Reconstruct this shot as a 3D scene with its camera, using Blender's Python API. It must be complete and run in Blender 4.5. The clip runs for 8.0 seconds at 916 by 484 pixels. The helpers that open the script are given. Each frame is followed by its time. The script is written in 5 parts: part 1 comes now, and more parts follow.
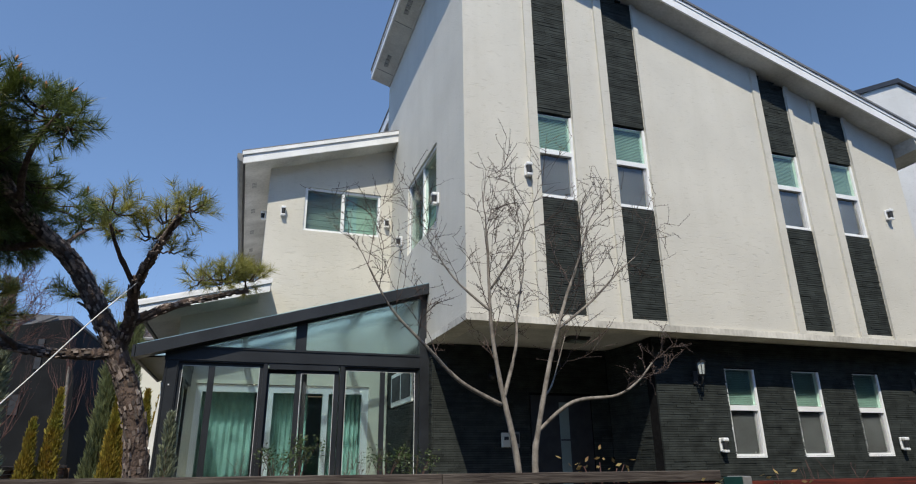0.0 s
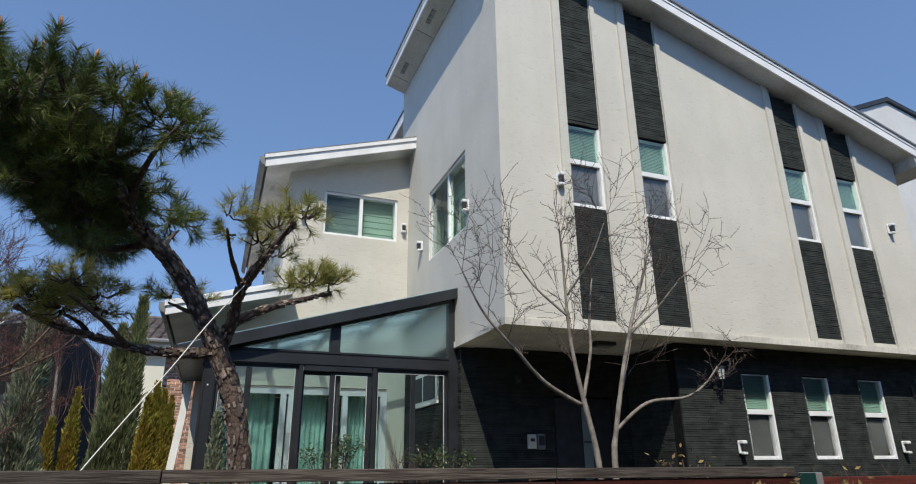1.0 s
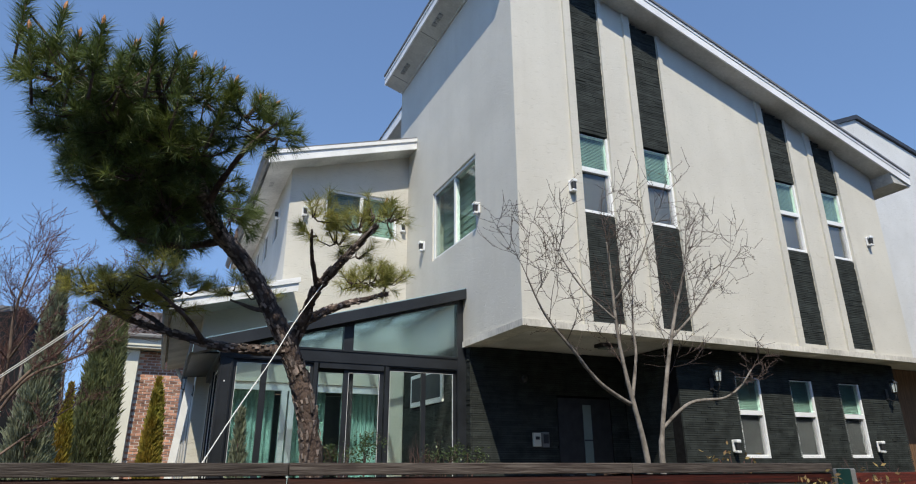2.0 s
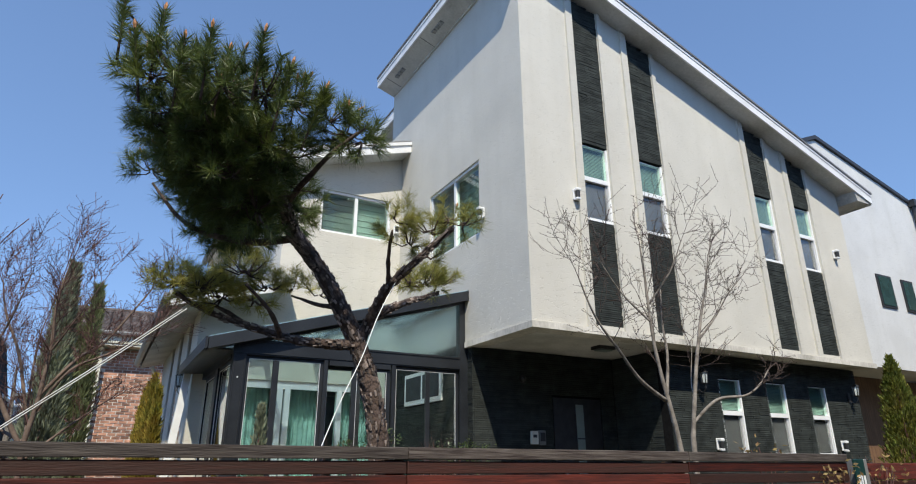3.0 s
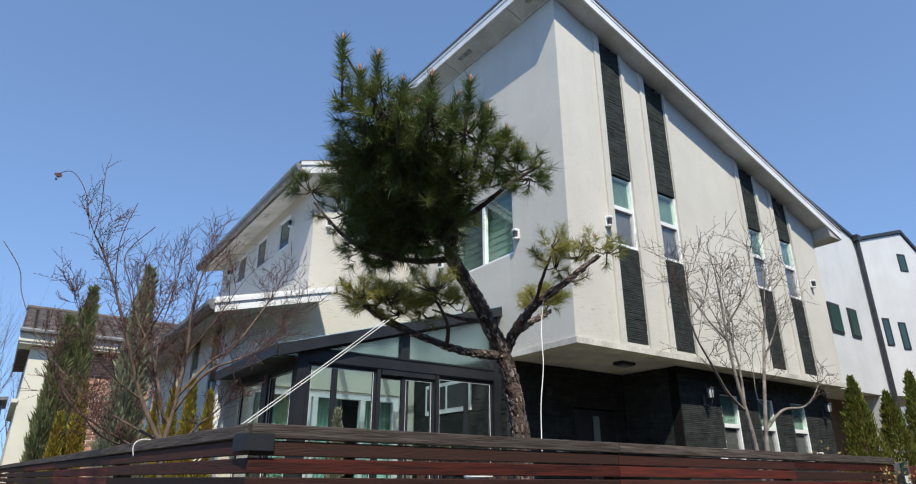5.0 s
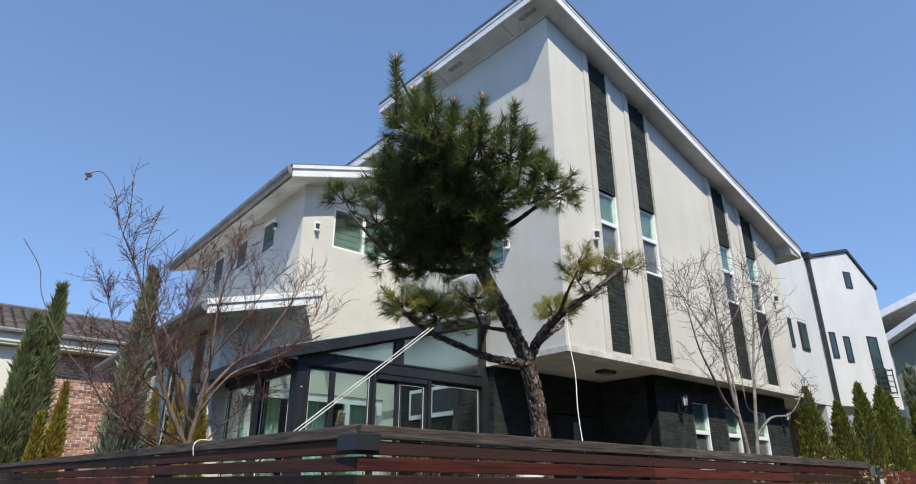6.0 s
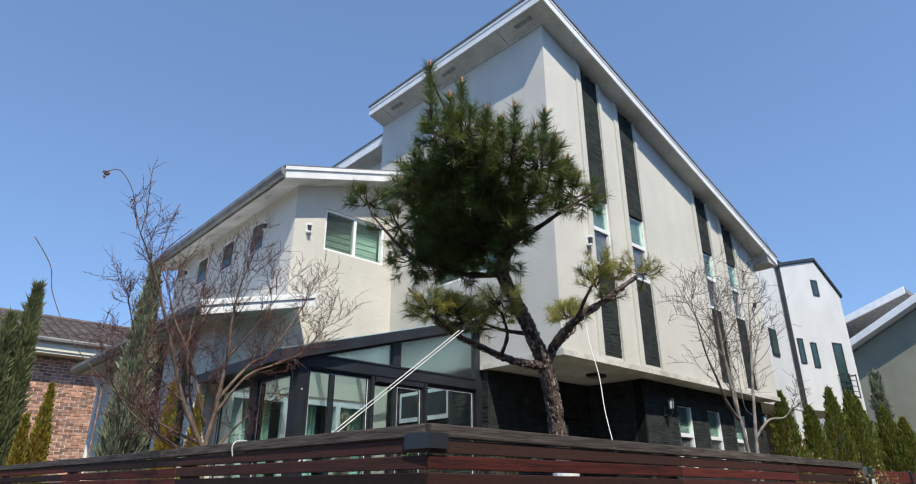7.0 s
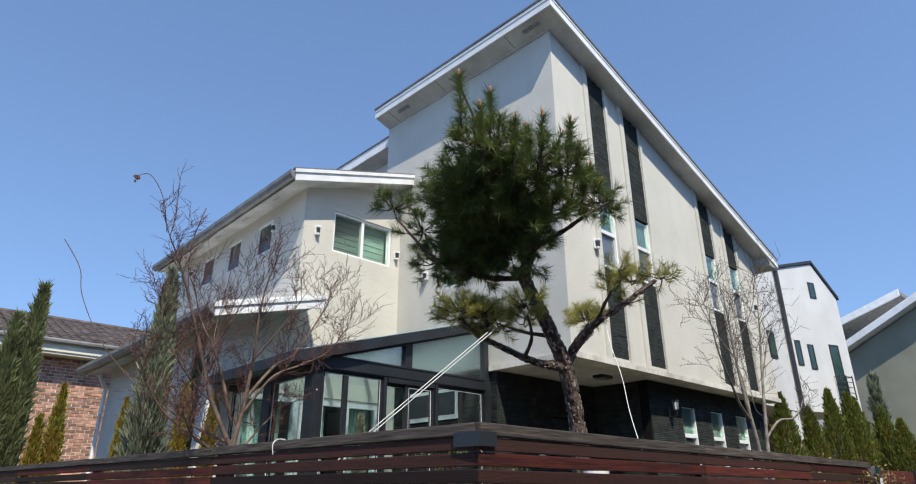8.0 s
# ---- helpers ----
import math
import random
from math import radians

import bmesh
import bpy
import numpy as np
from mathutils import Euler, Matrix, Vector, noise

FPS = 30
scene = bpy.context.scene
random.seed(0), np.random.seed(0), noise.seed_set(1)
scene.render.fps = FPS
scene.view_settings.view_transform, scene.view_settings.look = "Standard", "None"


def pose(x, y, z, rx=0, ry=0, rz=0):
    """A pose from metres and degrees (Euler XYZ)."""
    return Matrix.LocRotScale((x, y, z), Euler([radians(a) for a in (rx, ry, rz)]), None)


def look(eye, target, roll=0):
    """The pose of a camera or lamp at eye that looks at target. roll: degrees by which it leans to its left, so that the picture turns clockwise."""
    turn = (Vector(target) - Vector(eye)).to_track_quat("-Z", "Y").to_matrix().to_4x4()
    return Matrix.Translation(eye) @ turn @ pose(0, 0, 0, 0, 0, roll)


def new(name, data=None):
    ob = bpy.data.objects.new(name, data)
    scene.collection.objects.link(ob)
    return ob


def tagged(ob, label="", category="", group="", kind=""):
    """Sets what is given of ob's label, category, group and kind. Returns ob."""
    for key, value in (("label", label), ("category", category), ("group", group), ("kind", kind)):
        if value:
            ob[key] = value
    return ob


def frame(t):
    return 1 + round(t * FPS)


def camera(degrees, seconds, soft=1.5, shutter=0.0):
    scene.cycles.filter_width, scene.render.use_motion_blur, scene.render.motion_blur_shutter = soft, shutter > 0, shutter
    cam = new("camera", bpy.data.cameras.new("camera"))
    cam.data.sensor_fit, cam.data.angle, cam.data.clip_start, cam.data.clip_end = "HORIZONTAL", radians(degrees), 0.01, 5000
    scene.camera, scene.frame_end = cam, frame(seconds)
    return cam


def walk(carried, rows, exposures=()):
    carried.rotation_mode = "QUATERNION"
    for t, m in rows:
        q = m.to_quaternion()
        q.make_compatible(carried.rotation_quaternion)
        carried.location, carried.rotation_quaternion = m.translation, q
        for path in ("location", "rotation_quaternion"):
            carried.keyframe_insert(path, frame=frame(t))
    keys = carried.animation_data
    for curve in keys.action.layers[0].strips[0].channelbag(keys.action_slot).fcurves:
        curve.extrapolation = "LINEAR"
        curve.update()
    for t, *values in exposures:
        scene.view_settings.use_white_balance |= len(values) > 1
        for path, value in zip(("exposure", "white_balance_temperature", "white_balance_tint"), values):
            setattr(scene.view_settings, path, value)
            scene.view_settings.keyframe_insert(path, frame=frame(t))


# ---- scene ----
cam = camera(72.8, 8.0, soft=1.1)
PATH = [
    (0, (-2.223, -6.341, 1.58), (-1.622, -4.552, 2.24), -0.6),
    (0.5, (-2.599, -6.329, 1.555), (-1.967, -4.553, 2.223), -0.5),
    (1, (-2.966, -6.297, 1.539), (-2.296, -4.537, 2.211), -0.4),
    (1.5, (-3.303, -6.252, 1.547), (-2.584, -4.509, 2.215), -0.3),
    (3, (-4.425, -6.069, 1.442), (-3.506, -4.426, 2.119), -0.2),
    (3.5, (-4.797, -6.025, 1.423), (-3.834, -4.41, 2.103), -0.3),
    (4, (-5.195, -5.998, 1.326), (-4.195, -4.411, 2.019), -0.2),
    (4.5, (-5.595, -5.868, 1.331), (-4.562, -4.308, 2.037), -0.1),
    (6, (-6.573, -5.577, 1.297), (-5.384, -4.144, 2.027), 0.2),
    (6.5, (-6.782, -5.481, 1.275), (-5.542, -4.095, 2.012), 0.0),
    (7, (-6.934, -5.353, 1.269), (-5.673, -3.989, 2.011), -0.1),
    (7.5, (-7.086, -5.298, 1.261), (-5.819, -3.942, 2.005), 0.0),
    (8, (-7.187, -5.277, 1.249), (-5.914, -3.926, 1.994), -0.1),
]
walk(cam, [(t, look(eye, target, roll)) for t, eye, target, roll in PATH],
     exposures=((0, 0.32, 6950, 10), (1.5, 0.36, 6950, 10), (3.0, 0.58, 6950, 10), (4.5, 0.55, 6950, 10), (6.0, 0.60, 6950, 10), (8.0, 0.60, 6950, 10)))

# ---------- light ----------
world = bpy.data.worlds.new("world")
scene.world = world
world.use_nodes = True
wn = world.node_tree
sky = wn.nodes.new("ShaderNodeTexSky")
sky.sky_type = "NISHITA"
sky.sun_disc = False
sky.sun_elevation = radians(52.3)
sky.sun_rotation = radians(205.2)
sky.altitude = 100.0
sky.air_density = 1.0
sky.dust_density = 0.0
sky.ozone_density = 5.8
# the view up is lifted a little, so that the band of haze at the horizon stays thin
wtc = wn.nodes.new("ShaderNodeTexCoord")
lift = wn.nodes.new("ShaderNodeVectorMath")
lift.operation = "MULTIPLY_ADD"
lift.inputs[1].default_value = (1.0, 1.0, 0.72)
lift.inputs[2].default_value = (0.0, 0.0, 0.20)
wn.links.new(wtc.outputs["Generated"], lift.inputs[0])
wn.links.new(lift.outputs[0], sky.inputs["Vector"])
bgn = wn.nodes["Background"]
bgn.inputs["Strength"].default_value = 0.16
wn.links.new(sky.outputs[0], bgn.inputs["Color"])
sun_data = bpy.data.lights.new("sun", "SUN")
sun_data.energy = 3.6
sun_data.angle = radians(0.5)
sun_data.color = (0.97, 0.935, 0.82)
sun = new("sun", sun_data)
sun.matrix_world = look((-16.5, -35.0, 50.0), (0, 0, 0))


# ---------- materials ----------
def mat(name, col, rough=0.6, metal=0.0, var=0.12, scale=2.0, fine=60.0, bump=0.1, stretch=(1, 1, 1), rnd=0.0, isl=0.0, tint=None, dist=0.01, spec=0.5, two=None):
    m = bpy.data.materials.new(name)
    m.use_nodes = True
    nt = m.node_tree
    b = nt.nodes["Principled BSDF"]
    b.inputs["Metallic"].default_value = metal
    b.inputs["Specular IOR Level"].default_value = spec
    tc = nt.nodes.new("ShaderNodeTexCoord")
    mp = nt.nodes.new("ShaderNodeMapping")
    mp.inputs["Scale"].default_value = stretch
    nt.links.new(tc.outputs["Object"], mp.inputs[0])
    if rnd:
        shift = nt.nodes.new("ShaderNodeMath")
        shift.operation = "MULTIPLY"
        shift.inputs[1].default_value = 57.0
        nt.links.new(nt.nodes.new("ShaderNodeObjectInfo").outputs["Random"], shift.inputs[0])
        nt.links.new(shift.outputs[0], mp.inputs["Location"])
    n1 = nt.nodes.new("ShaderNodeTexNoise")
    n1.inputs["Scale"].default_value = scale
    n1.inputs["Detail"].default_value = 5.0
    n2 = nt.nodes.new("ShaderNodeTexNoise")
    n2.inputs["Scale"].default_value = fine
    n2.inputs["Detail"].default_value = 4.0
    for n in (n1, n2):
        nt.links.new(mp.outputs[0], n.inputs["Vector"])
    mix = nt.nodes.new("ShaderNodeMix")
    mix.data_type = "RGBA"
    other = tint or tuple(c * (1 - 2.2 * var) for c in col)
    mix.inputs[6].default_value = (*[min(1, c * (1 + 0.6 * var)) for c in col], 1)
    mix.inputs[7].default_value = (*other, 1)
    ramp = nt.nodes.new("ShaderNodeMapRange")
    ramp.inputs[1].default_value = 0.35
    ramp.inputs[2].default_value = 0.72
    add = nt.nodes.new("ShaderNodeMath")
    add.operation = "MULTIPLY_ADD"
    add.inputs[1].default_value = 0.35
    nt.links.new(n2.outputs[0], add.inputs[0])
    nt.links.new(n1.outputs[0], add.inputs[2])
    sub = nt.nodes.new("ShaderNodeMath")
    sub.operation = "SUBTRACT"
    sub.inputs[1].default_value = 0.175
    nt.links.new(add.outputs[0], sub.inputs[0])
    nt.links.new(sub.outputs[0], ramp.inputs[0])
    nt.links.new(ramp.outputs[0], mix.inputs[0])
    out = mix.outputs[2]
    if two:
        m3 = nt.nodes.new("ShaderNodeMix")
        m3.data_type = "RGBA"
        m3.inputs[7].default_value = (*two, 1)
        pick = nt.nodes.new("ShaderNodeMapRange")
        pick.inputs[1].default_value, pick.inputs[2].default_value, pick.inputs[4].default_value = 0.3, 0.7, 0.85
        wn3 = nt.nodes.new("ShaderNodeTexWhiteNoise")
        wn3.noise_dimensions = "1D"
        nt.links.new(nt.nodes.new("ShaderNodeObjectInfo").outputs["Random"], wn3.inputs["W"])
        nt.links.new(wn3.outputs[0], pick.inputs[0])
        nt.links.new(pick.outputs[0], m3.inputs[0])
        nt.links.new(out, m3.inputs[6])
        out = m3.outputs[2]
    if rnd or isl:
        hs = nt.nodes.new("ShaderNodeHueSaturation")
        mr = nt.nodes.new("ShaderNodeMapRange")
        k = rnd or isl
        mr.inputs[3].default_value, mr.inputs[4].default_value = 1 - k, 1 + k
        if rnd:
            src = nt.nodes.new("ShaderNodeObjectInfo").outputs["Random"]
        else:
            src = nt.nodes.new("ShaderNodeNewGeometry").outputs["Random Per Island"]
        nt.links.new(src, mr.inputs[0])
        nt.links.new(mr.outputs[0], hs.inputs["Value"])
        nt.links.new(out, hs.inputs["Color"])
        out = hs.outputs[0]
    nt.links.new(out, b.inputs["Base Color"])
    rr = nt.nodes.new("ShaderNodeMapRange")
    rr.inputs[3].default_value, rr.inputs[4].default_value = max(0.02, rough - 0.1), min(1, rough + 0.1)
    nt.links.new(n2.outputs[0], rr.inputs[0])
    nt.links.new(rr.outputs[0], b.inputs["Roughness"])
    if bump:
        bp = nt.nodes.new("ShaderNodeBump")
        bp.inputs["Strength"].default_value = bump
        bp.inputs["Distance"].default_value = dist
        nt.links.new(n2.outputs[0], bp.inputs["Height"])
        nt.links.new(bp.outputs[0], b.inputs["Normal"])
    return m


def glass(name, col, rough=0.0):
    m = bpy.data.materials.new(name)
    m.use_nodes = True
    b = m.node_tree.nodes["Principled BSDF"]
    b.inputs["Base Color"].default_value = (*col, 1)
    b.inputs["Roughness"].default_value = rough
    b.inputs["IOR"].default_value = 1.5
    b.inputs["Transmission Weight"].default_value = 1.0
    return m


def stucco_mat(name, col):
    """Trowelled render: fine grain, short horizontal drags and faint streaks of dirt."""
    m = mat(name, col, 0.85, var=0.05, scale=0.9, fine=90, bump=0.25, dist=0.004)
    nt = m.node_tree
    b = nt.nodes["Principled BSDF"]
    tc = nt.nodes.new("ShaderNodeTexCoord")
    drag = nt.nodes.new("ShaderNodeMapping")
    drag.inputs["Scale"].default_value = (9, 9, 58)
    nd = nt.nodes.new("ShaderNodeTexNoise")
    nd.inputs["Scale"].default_value = 1.0
    nd.inputs["Detail"].default_value = 6.0
    nd.inputs["Roughness"].default_value = 0.65
    nt.links.new(tc.outputs["Object"], drag.inputs[0])
    nt.links.new(drag.outputs[0], nd.inputs["Vector"])
    pit = nt.nodes.new("ShaderNodeMapRange")
    pit.inputs[1].default_value, pit.inputs[2].default_value = 0.56, 0.66
    nt.links.new(nd.outputs[0], pit.inputs[0])
    streak = nt.nodes.new("ShaderNodeMapping")
    streak.inputs["Scale"].default_value = (3.5, 3.5, 0.35)
    ns = nt.nodes.new("ShaderNodeTexNoise")
    ns.inputs["Scale"].default_value = 1.0
    ns.inputs["Detail"].default_value = 5.0
    nt.links.new(tc.outputs["Object"], streak.inputs[0])
    nt.links.new(streak.outputs[0], ns.inputs["Vector"])
    dirt = nt.nodes.new("ShaderNodeMapRange")
    dirt.inputs[1].default_value, dirt.inputs[2].default_value, dirt.inputs[4].default_value = 0.5, 0.8, 0.3
    nt.links.new(ns.outputs[0], dirt.inputs[0])
    old = b.inputs["Base Color"].links[0].from_socket
    m1 = nt.nodes.new("ShaderNodeMix")
    m1.data_type = "RGBA"
    m1.inputs[7].default_value = (col[0] * 0.8, col[1] * 0.79, col[2] * 0.76, 1)
    nt.links.new(dirt.outputs[0], m1.inputs[0])
    nt.links.new(old, m1.inputs[6])
    m2 = nt.nodes.new("ShaderNodeMix")
    m2.data_type = "RGBA"
    m2.inputs[7].default_value = (col[0] * 0.72, col[1] * 0.71, col[2] * 0.69, 1)
    hal = nt.nodes.new("ShaderNodeMath")
    hal.operation = "MULTIPLY"
    hal.inputs[1].default_value = 0.42
    nt.links.new(pit.outputs[0], hal.inputs[0])
    nt.links.new(hal.outputs[0], m2.inputs[0])
    nt.links.new(m1.outputs[2], m2.inputs[6])
    nt.links.new(m2.outputs[2], b.inputs["Base Color"])
    bp = nt.nodes.new("ShaderNodeBump")
    bp.inputs["Strength"].default_value = 0.5
    bp.inputs["Distance"].default_value = 0.006
    bp.invert = True
    nt.links.new(pit.outputs[0], bp.inputs["Height"])
    nt.links.new(b.inputs["Normal"].links[0].from_socket, bp.inputs["Normal"])
    nt.links.new(bp.outputs[0], b.inputs["Normal"])
    return m


def leafy(m, share):
    """Lets part of the light through thin leaves."""
    nt = m.node_tree
    b = nt.nodes["Principled BSDF"]
    tr = nt.nodes.new("ShaderNodeBsdfTranslucent")
    nt.links.new(b.inputs["Base Color"].links[0].from_socket, tr.inputs[0])
    mx = nt.nodes.new("ShaderNodeMixShader")
    mx.inputs[0].default_value = share
    nt.links.new(b.outputs[0], mx.inputs[1])
    nt.links.new(tr.outputs[0], mx.inputs[2])
    nt.links.new(mx.outputs[0], nt.nodes["Material Output"].inputs[0])
    return m


STUCCO = stucco_mat("stucco", (0.61, 0.585, 0.525))
LIP = mat("stained_lip", (0.66, 0.63, 0.57), 0.9, var=0.1, tint=(0.36, 0.34, 0.30), scale=2.2, fine=30, bump=0.2, stretch=(1, 1, 0.5), dist=0.004)
STUCCO_PLAIN = stucco_mat("neighbour_render", (0.60, 0.60, 0.595))
WHITE = mat("white_metal", (0.80, 0.80, 0.80), 0.4, var=0.06, scale=3, fine=30, bump=0.03)
PVC = mat("white_pvc", (0.80, 0.81, 0.82), 0.35, var=0.04, scale=5, fine=50, bump=0.02)
GREYPVC = mat("grey_pvc", (0.36, 0.365, 0.38), 0.45, var=0.08, scale=6, fine=50, bump=0.02)
SOFFIT = mat("soffit_paint", (0.58, 0.57, 0.54), 0.8, var=0.16, scale=1.6, fine=25, bump=0.05)
VENTGREY = mat("soffit_vent_paint", (0.34, 0.34, 0.33), 0.7, var=0.2, scale=40, fine=90, bump=0.2)
GREY_GUTTER = mat("grey_gutter", (0.20, 0.20, 0.20), 0.5, var=0.15, scale=4, bump=0.03)
SLATE = mat("dark_split_brick", (0.038, 0.044, 0.042), 0.85, var=0.2, scale=6, fine=120, bump=0.5, isl=0.2, dist=0.004, spec=0.16)
MORTAR = mat("dark_mortar", (0.012, 0.012, 0.013), 0.95, var=0.2, scale=20, bump=0.2, spec=0.1)
ALU = mat("charcoal_aluminium", (0.020, 0.023, 0.028), 0.42, var=0.2, scale=3, fine=40, bump=0.03)
DARKMETAL = mat("black_metal", (0.03, 0.03, 0.032), 0.45, var=0.2, scale=8, bump=0.05)
GLASS = glass("clear_glass", (0.93, 0.97, 0.96))
HAZED = glass("hazed_upper_glass", (0.80, 0.92, 0.94), 0.22)
TEAL = glass("green_glass", (0.66, 0.88, 0.83))
ROOFGLASS = bpy.data.materials.new("blue_roof_panel")
ROOFGLASS.use_nodes = True
rn = ROOFGLASS.node_tree
tr = rn.nodes.new("ShaderNodeBsdfTranslucent")
tr.inputs[0].default_value = (0.56, 0.70, 0.75, 1)
tp = rn.nodes.new("ShaderNodeBsdfTransparent")
tp.inputs[0].default_value = (0.74, 0.87, 0.92, 1)
mx = rn.nodes.new("ShaderNodeMixShader")
mx.inputs[0].default_value = 0.68
rn.links.new(tr.outputs[0], mx.inputs[1])
rn.links.new(tp.outputs[0], mx.inputs[2])
rn.links.new(mx.outputs[0], rn.nodes["Material Output"].inputs[0])
LAMPGLASS = mat("frosted_lantern_glass", (0.52, 0.57, 0.57), 0.25, var=0.1, scale=30, fine=120, bump=0.05)
SCREEN = mat("insect_screen", (0.046, 0.051, 0.057), 0.9, var=0.15, scale=4, fine=300, bump=0.1)
BLIND = mat("window_blind", (0.20, 0.25, 0.235), 0.8, var=0.08, scale=3, bump=0.0)
CURTAIN = mat("teal_curtain", (0.66, 0.74, 0.70), 0.85, var=0.2, scale=3, fine=20, bump=0.1)
MESH = bpy.data.materials.new("fine_insect_mesh")
MESH.use_nodes = True
mn = MESH.node_tree
mtr = mn.nodes.new("ShaderNodeBsdfTransparent")
mmx = mn.nodes.new("ShaderNodeMixShader")
mmx.inputs[0].default_value = 0.82
mn.nodes["Principled BSDF"].inputs["Base Color"].default_value = (0.055, 0.06, 0.062, 1)
mn.nodes["Principled BSDF"].inputs["Roughness"].default_value = 0.9
mn.links.new(mn.nodes["Principled BSDF"].outputs[0], mmx.inputs[1])
mn.links.new(mtr.outputs[0], mmx.inputs[2])
mn.links.new(mmx.outputs[0], mn.nodes["Material Output"].inputs[0])
NBGLASS = mat("dark_green_pane", (0.03, 0.065, 0.06), 0.12, var=0.15, scale=3, bump=0.0)
ROOMDARK = mat("dim_room", (0.22, 0.23, 0.22), 0.9, var=0.2, scale=1, bump=0.0)
ROOFSHEET = mat("roof_sheet", (0.16, 0.16, 0.165), 0.55, var=0.15, scale=2, bump=0.05)
CREAM = mat("cream_plaster", (0.68, 0.66, 0.56), 0.85, var=0.05, scale=1.5, fine=60, bump=0.1)
CAPWOOD = mat("weathered_cap_wood", (0.024, 0.015, 0.012), 0.8, tint=(0.115, 0.096, 0.083), var=0.2, scale=2.4, fine=8, bump=1.0, stretch=(1.8, 40, 40), rnd=0.3, dist=0.004)
SLATWOOD = mat("red_stained_wood", (0.085, 0.017, 0.011), 0.62, tint=(0.020, 0.008, 0.007), var=0.38, scale=2.2, fine=9, bump=0.9, stretch=(1.6, 42, 42), rnd=0.38, dist=0.003, spec=0.25, two=(0.024, 0.014, 0.011))
BARK = mat("pine_bark", (0.115, 0.080, 0.066), 0.95, tint=(0.030, 0.019, 0.015), var=0.2, scale=11, fine=42, bump=1.0, stretch=(1, 1, 0.6), dist=0.03)
BARK_PLATE = mat("pine_bark_plate", (0.25, 0.20, 0.175), 0.95, var=0.3, scale=20, fine=60, bump=0.4, isl=0.7, dist=0.004)
BARK_GREY = mat("grey_bark", (0.23, 0.205, 0.18), 0.9, var=0.34, tint=(0.09, 0.075, 0.062), scale=16, fine=60, bump=0.5, stretch=(1, 1, 0.7), dist=0.008)
LIMB = mat("tan_limb_bark", (0.17, 0.122, 0.097), 0.9, var=0.3, scale=10, fine=60, bump=0.4, tint=(0.075, 0.05, 0.04), dist=0.006)
GREYTWIG = mat("grey_twig", (0.090, 0.062, 0.053), 0.9, var=0.3, scale=10, fine=60, bump=0.3, dist=0.004)
TWIG = mat("red_twig", (0.125, 0.060, 0.052), 0.85, var=0.3, scale=10, fine=60, bump=0.3, dist=0.004)
# sunlit copy of the needle colour: brightens pads that the crown shades
NEEDLE_SUNLIT = leafy(mat("pine_needle_sunlit", (0.36, 0.33, 0.085), 0.45, var=0.3, scale=2.5, fine=30, bump=0.0, isl=0.35, tint=(0.17, 0.19, 0.05)), 0.45)
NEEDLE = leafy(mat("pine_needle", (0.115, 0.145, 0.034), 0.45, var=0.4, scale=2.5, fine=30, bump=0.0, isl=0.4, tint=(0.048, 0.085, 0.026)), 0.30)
BUD = mat("pine_bud", (0.50, 0.22, 0.09), 0.7, var=0.2, scale=30, bump=0.2)
THUJA = leafy(mat("thuja_leaf", (0.22, 0.21, 0.035), 0.7, var=0.4, scale=3.0, fine=20, bump=0.0, isl=0.4, tint=(0.34, 0.20, 0.03)), 0.4)
THUJA_GREEN = leafy(mat("thuja_green_leaf", (0.115, 0.150, 0.026), 0.7, var=0.4, scale=3.0, fine=20, bump=0.0, isl=0.5, tint=(0.20, 0.17, 0.03)), 0.35)
JUNIPER_GREEN = leafy(mat("juniper_green_leaf", (0.20, 0.225, 0.10), 0.75, var=0.3, scale=3.0, fine=20, bump=0.0, isl=0.35), 0.4)
JUNIPER = leafy(mat("juniper_leaf", (0.28, 0.31, 0.21), 0.75, var=0.3, scale=3.0, fine=20, bump=0.0, isl=0.35), 0.35)
ROPE = mat("white_rope", (0.78, 0.78, 0.76), 0.8, var=0.08, scale=60, fine=200, bump=0.4, dist=0.003)
BRICK = mat("red_brick", (0.43, 0.225, 0.155), 0.85, var=0.25, scale=5, fine=60, bump=0.3, rnd=0.45, dist=0.005)
BRICKS = mat("red_brick_course", (0.43, 0.225, 0.155), 0.85, var=0.25, scale=5, fine=60, bump=0.3, isl=0.45, dist=0.005)
LIGHTMORTAR = mat("light_mortar", (0.66, 0.63, 0.58), 0.9, var=0.15, scale=8, bump=0.2)
TILE = mat("brown_roof_tile", (0.105, 0.080, 0.072), 0.6, var=0.3, scale=3, fine=30, bump=0.2, isl=0.25)
OLIVE = mat("olive_render", (0.27, 0.27, 0.21), 0.9, var=0.08, scale=0.8, fine=40, bump=0.1)
SHINGLE = mat("grey_shingle", (0.20, 0.20, 0.20), 0.9, var=0.25, scale=6, fine=40, bump=0.3)
CHARCOAL = mat("charcoal_cladding", (0.016, 0.017, 0.019), 0.9, var=0.15, scale=1.2, fine=20, bump=0.1, spec=0.1)
GRASS = mat("garden_ground", (0.13, 0.115, 0.065), 0.95, var=0.35, scale=0.7, fine=14, bump=0.5, dist=0.03)
